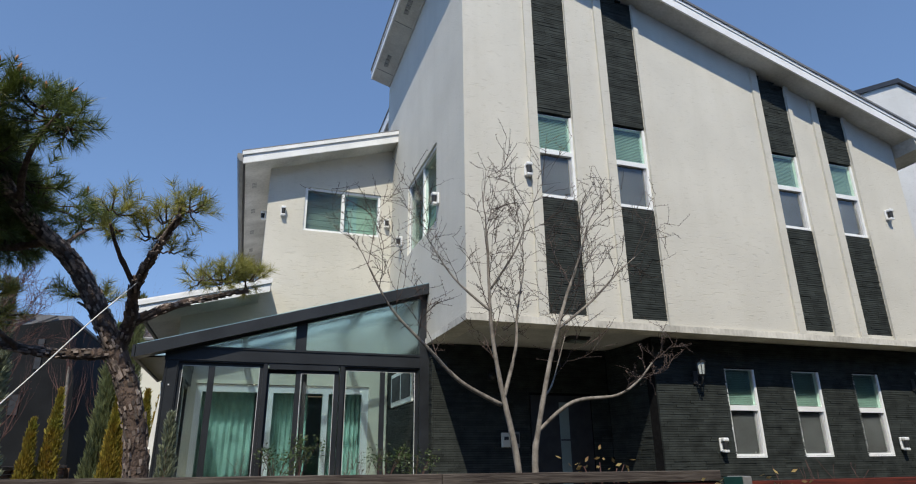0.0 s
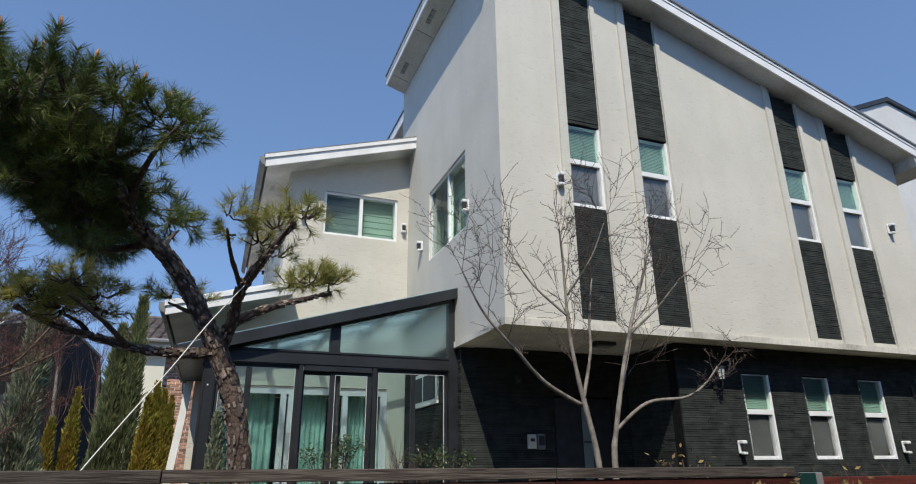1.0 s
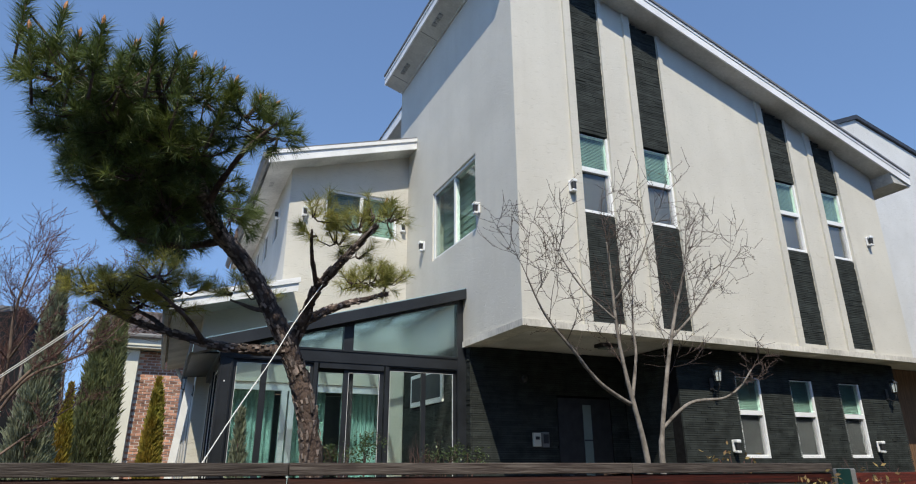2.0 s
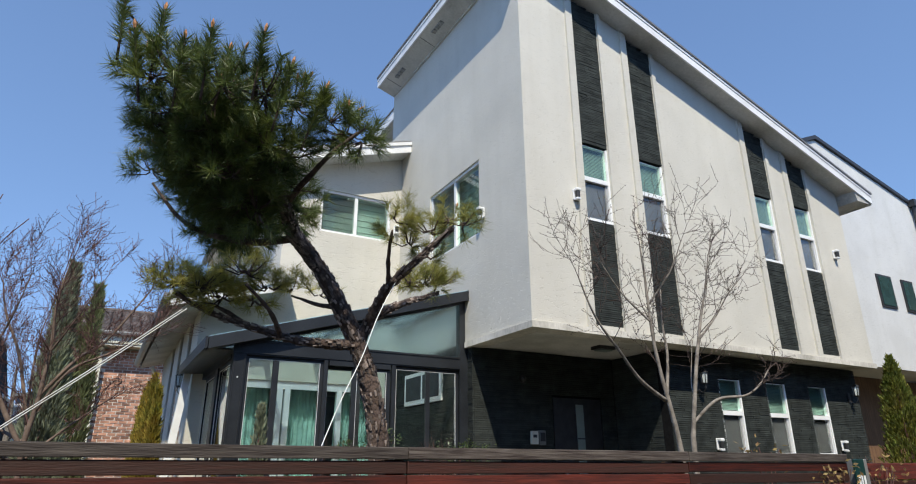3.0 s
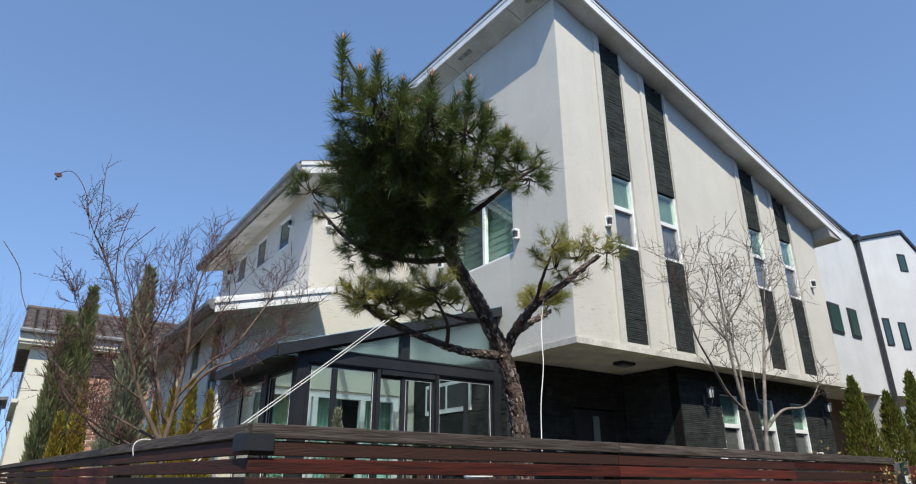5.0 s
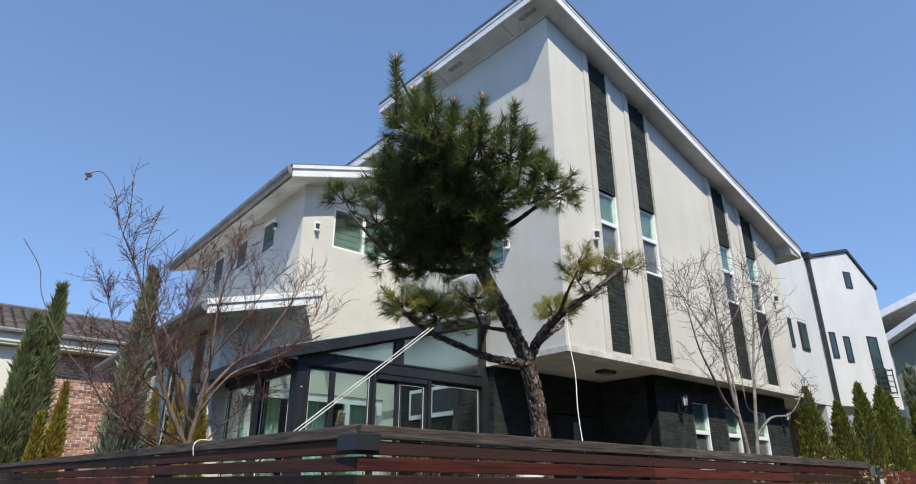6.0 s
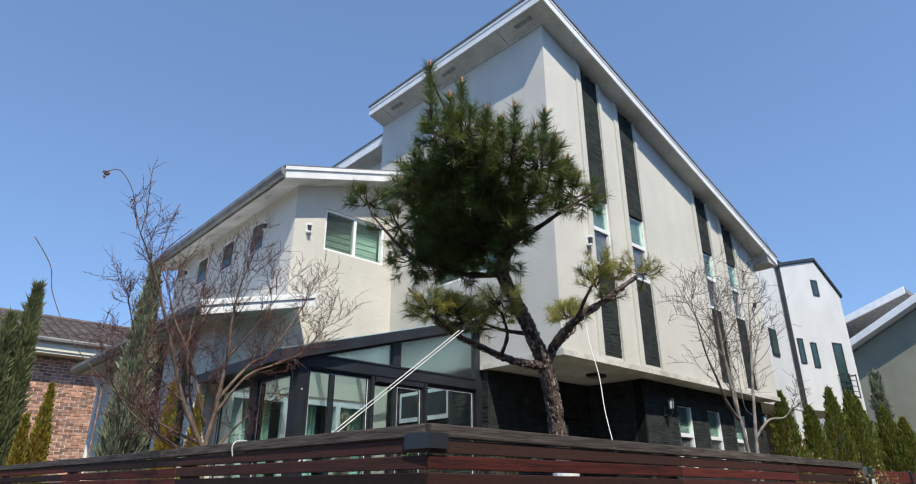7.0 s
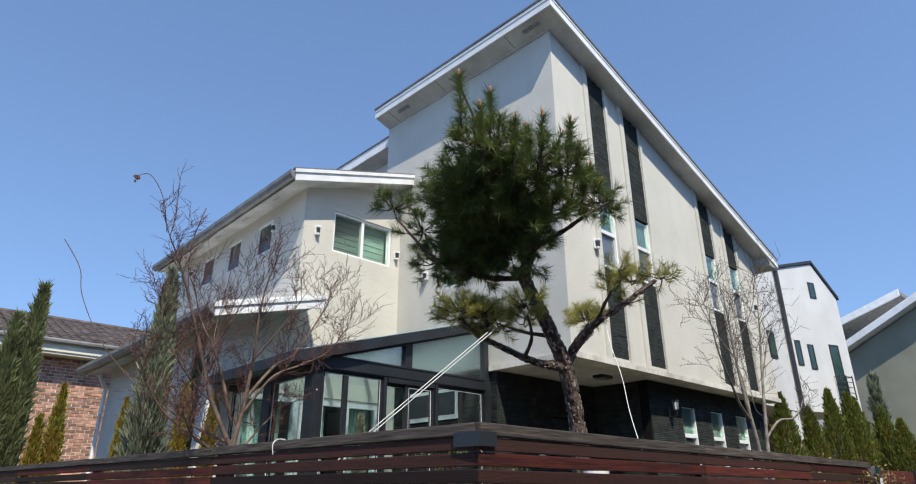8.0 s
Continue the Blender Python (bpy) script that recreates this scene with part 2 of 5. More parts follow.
ASPHALT = mat("street_asphalt", (0.055, 0.055, 0.055), 0.9, var=0.2, scale=1.2, fine=90, bump=0.4)
PAVE = mat("concrete_paving", (0.30, 0.29, 0.27), 0.9, var=0.15, scale=1.4, fine=60, bump=0.2)
GREYCLAD = mat("blue_grey_cladding", (0.12, 0.135, 0.16), 0.6, var=0.12, scale=1.2, fine=20, bump=0.1)
SIGN = mat("dark_green_sign", (0.007, 0.036, 0.032), 0.4, var=0.1, scale=6, bump=0.02)
LEAFY = leafy(mat("yellow_leaf", (0.30, 0.24, 0.09), 0.7, var=0.3, scale=20, bump=0.0, isl=0.4, tint=(0.28, 0.13, 0.06)), 0.35)
GREENLEAF = leafy(mat("dark_green_leaf", (0.045, 0.085, 0.03), 0.4, var=0.3, scale=20, bump=0.0, isl=0.4, tint=(0.09, 0.10, 0.04)), 0.3)
YELLOW = mat("yellow_plastic", (0.70, 0.38, 0.03), 0.5, var=0.1, scale=8, bump=0.02)
BROWNWOOD = mat("brown_timber", (0.16, 0.085, 0.045), 0.7, var=0.25, scale=2, fine=14, bump=0.2, stretch=(12, 12, 1.0))


# ---------- mesh helpers ----------
def finish(name, bm, material, parent=None, smooth=False):
    me = bpy.data.meshes.new(name)
    bm.normal_update()
    bm.to_mesh(me)
    bm.free()
    me.materials.append(material)
    if smooth:
        me.polygons.foreach_set("use_smooth", [True] * len(me.polygons))
    ob = new(name, me)
    ob.parent = parent
    return ob


def part(name, bm, material, parent, label="", smooth=False):
    ob = finish(name, bm, material, parent, smooth)
    return tagged(ob, label) if label else ob


def thing(name, label, category, group="", kind=""):
    return tagged(new(name), label, category, group, kind)


def box(bm, x0, x1, y0, y1, z0, z1, bevel=0.0):
    v = [bm.verts.new(p) for p in ((x0, y0, z0), (x1, y0, z0), (x1, y1, z0), (x0, y1, z0), (x0, y0, z1), (x1, y0, z1), (x1, y1, z1), (x0, y1, z1))]
    fs = [bm.faces.new([v[i] for i in q]) for q in ((3, 2, 1, 0), (4, 5, 6, 7), (0, 1, 5, 4), (1, 2, 6, 5), (2, 3, 7, 6), (3, 0, 4, 7))]
    if bevel:
        es = list({e for f in fs for e in f.edges})
        bmesh.ops.bevel(bm, geom=es, offset=bevel, segments=2, affect="EDGES", profile=0.5)
    return bm


def B(x0, x1, y0, y1, z0, z1, bevel=0.0):
    return box(bmesh.new(), x0, x1, y0, y1, z0, z1, bevel)


def prism(bm, pts, axis, a, b):
    """A flat outline of (u, v) drawn out along an axis from a to b: x takes (y, z), y takes (x, z), z takes (x, y)."""
    def put(p, d):
        return {"x": (d, p[0], p[1]), "y": (p[0], d, p[1]), "z": (p[0], p[1], d)}[axis]
    lo = [bm.verts.new(put(p, a)) for p in pts]
    hi = [bm.verts.new(put(p, b)) for p in pts]
    n = len(pts)
    bm.faces.new(lo)
    bm.faces.new(hi[::-1])
    for i in range(n):
        bm.faces.new((lo[i], hi[i], hi[(i + 1) % n], lo[(i + 1) % n]))
    bmesh.ops.recalc_face_normals(bm, faces=bm.faces[:])
    return bm


def P(pts, axis, a, b):
    return prism(bmesh.new(), pts, axis, a, b)


def bar(bm, p, q, w, h):
    """A straight bar of w by h from p to q."""
    p, q = Vector(p), Vector(q)
    d = (q - p).normalized()
    s = d.cross(Vector((0, 0, 1)))
    s = s.normalized() if s.length > 1e-4 else Vector((1, 0, 0))
    u = s.cross(d)
    ring = []
    for c in (p, q):
        ring.append([bm.verts.new(c + s * (i * w / 2) + u * (j * h / 2)) for i, j in ((-1, -1), (1, -1), (1, 1), (-1, 1))])
    a, b = ring
    bm.faces.new(a[::-1])
    bm.faces.new(b)
    for i in range(4):
        bm.faces.new((a[i], a[(i + 1) % 4], b[(i + 1) % 4], b[i]))
    bmesh.ops.recalc_face_normals(bm, faces=bm.faces[:])
    return bm


def tube(bm, pts, rads, n=7, rough=0.0):
    pts = [Vector(p) for p in pts]
    prev = None
    up = Vector((0.31, 0.23, 0.92))
    for i, p in enumerate(pts):
        d = (pts[min(i + 1, len(pts) - 1)] - pts[max(i - 1, 0)]).normalized()
        s = d.cross(up)
        if s.length < 0.05:
            s = d.cross(Vector((1, 0, 0)))
        s.normalize()
        u = s.cross(d)
        r = rads[i]
        ring = []
        for k in range(n):
            a = 2 * math.pi * k / n
            rr = r * (1 + rough * noise.noise((p + s * math.cos(a) * 2 * r + u * math.sin(a) * 2 * r) * 17)) if rough else r
            ring.append(bm.verts.new(p + (s * math.cos(a) + u * math.sin(a)) * rr))
        if prev:
            for k in range(n):
                bm.faces.new((prev[k], prev[(k + 1) % n], ring[(k + 1) % n], ring[k]))
        else:
            bm.faces.new(ring[::-1])
        prev = ring
    bm.faces.new(prev)
    return bm


def spline(ctrl, steps=6):
    """A smooth run of points (and radius) through the given ones."""
    c = [Vector(p) for p in ctrl]
    out = []
    for i in range(len(c) - 1):
        p0, p1, p2, p3 = c[max(i - 1, 0)], c[i], c[i + 1], c[min(i + 2, len(c) - 1)]
        for k in range(steps):
            t = k / steps
            out.append(0.5 * (2 * p1 + (p2 - p0) * t + (2 * p0 - 5 * p1 + 4 * p2 - p3) * t * t + (3 * p1 - p0 - 3 * p2 + p3) * t ** 3))
    out.append(c[-1])
    return out


def mesh_from(name, verts, faces, material, parent=None):
    me = bpy.data.meshes.new(name)
    me.from_pydata(verts, [], faces)
    me.update()
    me.materials.append(material)
    ob = new(name, me)
    ob.parent = parent
    return ob


BOXF = ((3, 2, 1, 0), (4, 5, 6, 7), (0, 1, 5, 4), (1, 2, 6, 5), (2, 3, 7, 6), (3, 0, 4, 7))


def add_box(vs, fs, x0, x1, y0, y1, z0, z1):
    n = len(vs)
    vs += [(x0, y0, z0), (x1, y0, z0), (x1, y1, z0), (x0, y1, z0), (x0, y0, z1), (x1, y0, z1), (x1, y1, z1), (x0, y1, z1)]
    fs += [tuple(n + i for i in q) for q in BOXF]


def courses(u0, u1, z0, z1, length, pitch, rng, top=None):
    """Running-bond pieces (u0, u1, z0, z1) over a rectangle, cut under a sloping top where one is given."""
    out, row, z = [], 0, z0
    while z < z1 - 0.01:
        u = u0 - rng.random() * length
        while u < u1:
            w = length * rng.uniform(0.75, 1.25)
            a, b = max(u, u0), min(u + w - 0.003, u1)
            t = min(z + pitch - 0.0045, z1)
            if top:
                t = min(t, top(a) - 0.004, top(b) - 0.004)
            if b - a > 0.015 and t - z > 0.008:
                out.append((a, b, z, t))
            u += w
        z += pitch
        row += 1
    return out


# ---------- ground ----------
tagged(finish("ground", B(-300, 300, -300, 300, -0.5, 0.0), GRASS), "dry early-spring garden ground with short grass", "ground", kind="structure")
tagged(finish("road", B(-60, 60, -12.0, -3.95, 0.004, 0.02), ASPHALT), "grey asphalt street in front of the fence", "road", kind="structure")
tagged(finish("pavement", B(-60, 60, -3.95, -3.36, 0.004, 0.14, 0.01), PAVE), "narrow concrete kerb along the fence", "pavement", kind="structure")

# added out of view: keeps low sky light off the porch and facade
tagged(finish("sky_block_wall", B(-45, 45, -16.0, -15.0, 0, 8.5), mat("sky_block_brown", (0.16, 0.14, 0.12), 0.9, var=0.2, scale=0.5)), "unseen plain brown wall added across the street to block low sky light", "wall", kind="structure")

# ---------- the house ----------
house = thing("house", "off-white stucco house with dark brick strips and ground floor", "house")
SL = 0.33
OVL, OVF = 0.385, 0.345
RISE = 0.022


def soffit_z(x):
    return 8.78 - SL * x


STRIPS = [(1.00, 1.50), (2.11, 2.62), (4.78, 5.28), (5.87, 6.37)]
XR = 7.36
out = [(0, 3.10), (XR, 3.10), (XR, soffit_z(XR))]
for a, b in STRIPS[::-1]:
    out += [(b, soffit_z(b)), (b, 3.16), (a, 3.16), (a, soffit_z(a))]
out.append((0, soffit_z(0)))
part("front_wall", P(out, "y", 0.0, 0.22), STUCCO, house)
bm = bmesh.new()
WY0, WY1, WZ0, WZ1 = 1.19, 2.83, 4.63, 5.84
prism(bm, [(0.22, 3.10), (4.62, 3.10), (4.62, WZ0), (0.22, WZ0)], "x", 0, 0.22)
prism(bm, [(0.22, WZ1), (4.62, WZ1), (4.62, 8.78 + RISE * 4.62), (0.22, 8.78 + RISE * 0.22)], "x", 0, 0.22)
prism(bm, [(0.22, WZ0), (WY0, WZ0), (WY0, WZ1), (0.22, WZ1)], "x", 0, 0.22)
prism(bm, [(WY1, WZ0), (4.62, WZ0), (4.62, WZ1), (WY1, WZ1)], "x", 0, 0.22)
part("side_wall", bm, STUCCO, house)
part("right_wall", P([(0.22, 3.1), (9.9, 3.1), (9.9, soffit_z(XR)), (0.22, soffit_z(XR))], "x", XR - 0.22, XR), STUCCO, house)
part("rear_wall", P([(0.0, 0.0), (XR, 0.0), (XR, soffit_z(XR)), (0.0, 8.7)], "y", 9.9, 10.1), STUCCO, house)
part("upper_floor", B(0.23, XR - 0.23, 0.23, 9.9, 6.05, 6.2), ROOMDARK, house)
# bands beside the brick strips
for a, b in STRIPS:
    for u, w in ((a - 0.128, 0.122), (b + 0.006, 0.075)):
        part("pilaster", P([(u, 3.101), (u + w, 3.101), (u + w, soffit_z(u + w)), (u, soffit_z(u))], "y", -0.034, 0.0), STUCCO, house)
# drip lip at the foot of the white storey
bm = bmesh.new()
box(bm, -0.025, XR + 0.02, -0.040, 0.22, 3.02, 3.10)
box(bm, -0.025, 0.22, 0.22, 1.62, 3.02, 3.10)
part("drip_lip", bm, LIP, house, "stained render lip under the upper storey")
part("porch_ceiling", B(0.22, XR, 0.22, 1.75, 3.035, 3.12), SOFFIT, house, "beige painted porch ceiling")
# main roof
TOP = 0.20


def rising(ob):
    """The main roof climbs slightly towards the back."""
    for v in ob.data.vertices:
        v.co.z += RISE * v.co.y
    return ob


def roof_slab(name, x0, x1, y0, y1, f, th, material):
    return part(name, P([(x0, f(x0)), (x1, f(x1)), (x1, f(x1) + th), (x0, f(x0) + th)], "y", y0, y1), material, house)


RX = XR + 0.57
rising(roof_slab("roof", -OVL + 0.03, RX - 0.03, -OVF + 0.03, 4.62 + 0.02, lambda x: soffit_z(x) + 0.005, TOP - 0.02, SOFFIT))
rising(roof_slab("roof_cover", -OVL - 0.02, RX + 0.02, -OVF - 0.02, 4.66, lambda x: soffit_z(x) + TOP + 0.004, 0.035, ROOFSHEET))
bm = bmesh.new()
prism(bm, [(-OVL, soffit_z(-OVL) - 0.01), (RX, soffit_z(RX) - 0.01), (RX, soffit_z(RX) + TOP), (-OVL, soffit_z(-OVL) + TOP)], "y", -OVF, -OVF + 0.025)
part("front_fascia", bm, WHITE, house, "white metal fascia")
bm = bmesh.new()
prism(bm, [(-OVL - 0.012, soffit_z(-OVL) + 0.13), (RX, soffit_z(RX) + 0.13), (RX, soffit_z(RX) + 0.155), (-OVL - 0.012, soffit_z(-OVL) + 0.155)], "y", -OVF - 0.012, -OVF - 0.001)
part("fascia_bead", bm, WHITE, house)
rising(part("side_fascia", B(-OVL, -OVL + 0.025, -OVF + 0.026, 4.64, soffit_z(-OVL) - 0.01, soffit_z(-OVL) + TOP), WHITE, house, "white metal fascia"))
rising(part("side_fascia_bead", B(-OVL - 0.012, -OVL - 0.001, -OVF + 0.026, 4.64, soffit_z(-OVL) + 0.13, soffit_z(-OVL) + 0.155), WHITE, house))
part("end_fascia", B(RX - 0.025, RX, -OVF + 0.026, 4.64, soffit_z(RX) - 0.03, soffit_z(RX) + TOP), WHITE, house)
part("eave_box", P([(XR + 0.06, soffit_z(XR + 0.06)), (XR + 0.12, soffit_z(RX) - 0.02), (RX - 0.026, soffit_z(RX) - 0.02), (RX - 0.026, soffit_z(RX))], "y", -OVF + 0.026, 4.6), SOFFIT, house, "boxed eave end")
for y in (0.05, 2.0, 3.65):
    for k in range(3):
        rising(part("vent_grille", B(-OVL + 0.13, -OVL + 0.21, y + k * 0.13, y + k * 0.13 + 0.10, soffit_z(-OVL + 0.21) - 0.002, soffit_z(-OVL + 0.21) + 0.03), VENTGREY, house))
for y in (0.75, 2.65, 4.2):
    rising(part("soffit_joint", P([(-OVL + 0.04, soffit_z(-OVL + 0.04)), (-0.004, soffit_z(-0.004)), (-0.004, soffit_z(-0.004) + 0.008), (-OVL + 0.04, soffit_z(-OVL + 0.04) + 0.008)], "y", y, y + 0.012), GREY_GUTTER, house))
rising(part("soffit_trim", B(-0.03, -0.002, 0.0, 4.6, 8.765, 8.795), SOFFIT, house))
# rear roof behind the main one
part("rear_side_wall", B(0.55, 0.75, 4.62, 9.9, 6.0, 8.52), STUCCO, house)
part("rear_roof", P([(0.2, 8.62), (RX, 8.62 - SL * (RX - 0.2)), (RX, 8.82 - SL * (RX - 0.2)), (0.2, 8.82)], "y", 4.68, 10.4), SOFFIT, house)
part("rear_fascia", B(0.17, 0.197, 4.68, 10.4, 8.61, 8.84), WHITE, house, "white metal fascia")
part("rear_roof_cover", P([(0.15, 8.845), (RX, 8.845 - SL * (RX - 0.15)), (RX, 8.875 - SL * (RX - 0.15)), (0.15, 8.875)], "y", 4.68, 10.42), ROOFSHEET, house)


def sash_window(parent, x0, x1, z0, z1, y, mid, lower=SCREEN):
    """Upright white window in a wall facing -y: green upper light, screened lower light."""
    f = 0.035
    bm = bmesh.new()
    box(bm, x0, x0 + 0.02, y, y + 0.09, z0, z1)
    box(bm, x1 - f, x1, y - 0.012, y + 0.09, z0, z1)
    box(bm, x0 + 0.02, x1 - f, y, y + 0.09, z0, z0 + 0.028)
    box(bm, x0 + 0.02, x1 - f, y + 0.01, y + 0.09, z1 - 0.010, z1)
    box(bm, x0 + 0.02, x1 - f, y - 0.008, y + 0.08, mid - 0.03, mid + 0.035)
    w = part("window", bm, PVC, parent, "white upright window with green glass above and a screen below")
    p = part("pane", B(x0 + 0.02, x1 - f, y + 0.014, y + 0.020, mid + 0.035, z1 - 0.010), TEAL, w, "green tinted pane")
    p.visible_shadow = False
    bm = bmesh.new()
    z = mid + 0.05
    while z < z1:
        prism(bm, [(y + 0.055, z), (y + 0.067, z + 0.0225), (y + 0.070, z + 0.0225), (y + 0.058, z)], "x", x0 + 0.02, x1 - f)
        z += 0.023
    part("blind", bm, BLIND, w, "slatted grey-green blind")
    part("screen", B(x0 + 0.02, x1 - f - 0.03, y + 0.045, y + 0.05, z0 + 0.028, mid - 0.03), lower, w, "grey insect screen")
    part("lower_sash", B(x1 - f - 0.03, x1 - f, y + 0.02, y + 0.06, z0 + 0.028, mid - 0.03), GREYPVC, w)
    part("catch", B((x0 + x1) / 2 + 0.10, (x0 + x1) / 2 + 0.125, y + 0.012, y + 0.02, z0 + 0.03, z0 + 0.06), DARKMETAL, w)
    p = part("lower_pane", B(x0 + 0.02, x1 - f - 0.03, y + 0.030, y + 0.034, z0 + 0.028, mid - 0.03), GLASS, w)
    p.visible_shadow = False
    part("sill", B(x0, x1, y - 0.014, y + 0.02, z0 - 0.018, z0 - 0.002), PVC, w)
    return w


rng = random.Random(4)
for i, (a, b) in enumerate(STRIPS):
    back = part("brick_strip", P([(a, 3.16), (b, 3.16), (b, soffit_z(b)), (a, soffit_z(a))], "y", 0.15, 0.2), MORTAR, house, "narrow strip of dark split-face brick")
    sash_window(house, a, b, 4.65, 5.81, 0.020, 5.27)
    vs, fs = [], []
    for (u0, u1, z0, z1) in courses(a, b, 3.162, 4.62, 0.30, 0.028, rng) + courses(a, b, 5.835, soffit_z(a), 0.30, 0.028, rng, soffit_z):
        add_box(vs, fs, u0, u1, -0.004 + rng.uniform(0, 0.008), 0.15, z0, z1)
    tagged(mesh_from("brickwork", vs, fs, SLATE, back), kind="stuff")


def sliding_window(parent, axis, at, u0, u1, z0, z1, face, label, screen_low=True):
    """Two-leaf white window in a wall on the plane axis = at; face: +1 or -1 is the way inwards."""
    def bx(bm, a, b, d0, d1, c, d):
        lo, hi = sorted((at + face * d0, at + face * d1))
        return box(bm, lo, hi, a, b, c, d) if axis == "x" else box(bm, a, b, lo, hi, c, d)
    f = 0.045
    bm = bmesh.new()
    m = (u0 + u1) / 2
    bx(bm, u0, u0 + f, 0.03, 0.13, z0, z1)
    bx(bm, u1 - f, u1, 0.03, 0.13, z0, z1)
    bx(bm, u0 + f, u1 - f, 0.03, 0.13, z0, z0 + f)
    bx(bm, u0 + f, u1 - f, 0.03, 0.13, z1 - f, z1)
    bx(bm, m - 0.03, m + 0.03, 0.04, 0.12, z0 + f, z1 - f)
    w = part("window", bm, PVC, parent, label)
    for a, b in ((u0 + f, m - 0.03), (m + 0.03, u1 - f)):
        p = part("pane", bx(bmesh.new(), a, b, 0.07, 0.076, z0 + f, z1 - f), TEAL, w, "green tinted pane")
        p.visible_shadow = False
    bm = bmesh.new()
    z = z0 + f
    while z < z1 - f:
        bx(bm, u0 + f, u1 - f, 0.19, 0.2, z, z + 0.115)
        bx(bm, u0 + f, u1 - f, 0.182, 0.19, z, z + 0.012)
        z += 0.118
    part("blind", bm, BLIND, w, "pleated grey-green blind")
    a, b = ((u0 + f, m - 0.03) if screen_low else (m + 0.03, u1 - f))
    part("screen", bx(bmesh.new(), a, b, 0.045, 0.048, z0 + f, z1 - f), MESH, w, "grey insect screen")
    return w


sliding_window(house, "x", 0.0, WY0, WY1, WZ0, WZ1, 1, "large white sliding window with green glass", False)

# ---------- wing behind the sunroom ----------
WX, WYF = -2.18, 4.08
WSL = 0.312


def wing_z(x):
    return 6.30 + WSL * (x + 2.64)


bm = bmesh.new()
a, b, c, d = -1.56, -0.21, 5.36, 6.18
prism(bm, [(WX, 3.0), (-0.0, 3.0), (-0.0, c), (WX, c)], "y", WYF, WYF + 0.2)
prism(bm, [(WX, d), (-0.0, d), (-0.0, wing_z(0)), (WX, wing_z(WX))], "y", WYF, WYF + 0.2)
prism(bm, [(WX, c), (a, c), (a, d), (WX, d)], "y", WYF, WYF + 0.2)
prism(bm, [(b, c), (0, c), (0, d), (b, d)], "y", WYF, WYF + 0.2)
part("wing_front_wall", bm, STUCCO, house)
sliding_window(house, "y", WYF, a, b, c, d, 1, "white sliding window with green glass")
bm = bmesh.new()
SIDEW = [(5.30, 5.93), (6.68, 7.30), (8.02, 8.66)]
zs0, zs1 = 5.56, 6.21
prism(bm, [(WYF + 0.2, 3.0), (9.95, 3.0), (9.95, zs0), (WYF + 0.2, zs0)], "x", WX, WX + 0.2)
part("wing_side_head", P([(WYF + 0.2, zs1), (9.95, zs1), (9.95, wing_z(WX)), (WYF + 0.2, wing_z(WX))], "x", WX, WX + 0.2), STUCCO, house)
us = [WYF + 0.2] + [u for p in SIDEW for u in p] + [9.95]
for k in range(0, len(us), 2):
    part("wing_side_pier", P([(us[k], zs0), (us[k + 1], zs0), (us[k + 1], zs1), (us[k], zs1)], "x", WX, WX + 0.2), STUCCO, house)
part("wing_side_wall", bm, STUCCO, house)
for u0, u1 in SIDEW:
    bm = bmesh.new()
    f = 0.04
    for q in ((u0, u0 + f, zs0, zs1), (u1 - f, u1, zs0, zs1), (u0 + f, u1 - f, zs0, zs0 + f), (u0 + f, u1 - f, zs1 - f, zs1)):
        box(bm, WX + 0.012, WX + 0.11, *q)
    w = part("window", bm, PVC, house, "small white side window with dark green glass")
    part("pane", B(WX + 0.035, WX + 0.045, u0 + f, u1 - f, zs0 + f, zs1 - f), NBGLASS, w)
part("wing_roof", P([(-2.6, wing_z(-2.6)), (0.0, wing_z(0)), (0.0, wing_z(0) + 0.18), (-2.6, wing_z(-2.6) + 0.18)], "y", 3.70, 10.5), SOFFIT, house)
part("wing_fascia", P([(-2.64, wing_z(-2.64) - 0.01), (0.03, wing_z(0.03) - 0.01), (0.03, wing_z(0.03) + 0.2), (-2.64, wing_z(-2.64) + 0.2)], "y", 3.67, 3.697), WHITE, house, "white metal fascia")
part("wing_fascia_bead", P([(-2.66, wing_z(-2.66) + 0.14), (0.03, wing_z(0.03) + 0.14), (0.03, wing_z(0.03) + 0.205), (-2.66, wing_z(-2.66) + 0.205)], "y", 3.645, 3.668), WHITE, house)
part("wing_roof_cover", P([(-2.67, wing_z(-2.67) + 0.206), (0.0, wing_z(0) + 0.206), (0.0, wing_z(0) + 0.235), (-2.67, wing_z(-2.67) + 0.235)], "y", 3.66, 10.52), ROOFSHEET, house)
bm = bmesh.new()
prism(bm, [(-2.74, 6.40), (-2.70, 6.34), (-2.645, 6.32), (-2.645, 6.47), (-2.74, 6.47)], "y", 3.68, 10.5)
part("gutter", bm, GREY_GUTTER, house, "grey metal gutter")
for y in (4.6, 5.9, 7.2, 8.5):
    for k in range(2):
        part("vent_grille", P([(-2.48, wing_z(-2.48) - 0.003), (-2.40, wing_z(-2.40) - 0.003), (-2.40, wing_z(-2.40) + 0.02), (-2.48, wing_z(-2.48) + 0.02)], "y", y + k * 0.13, y + k * 0.13 + 0.10), VENTGREY, house)

# low extension beyond the sunroom
EX = -3.30


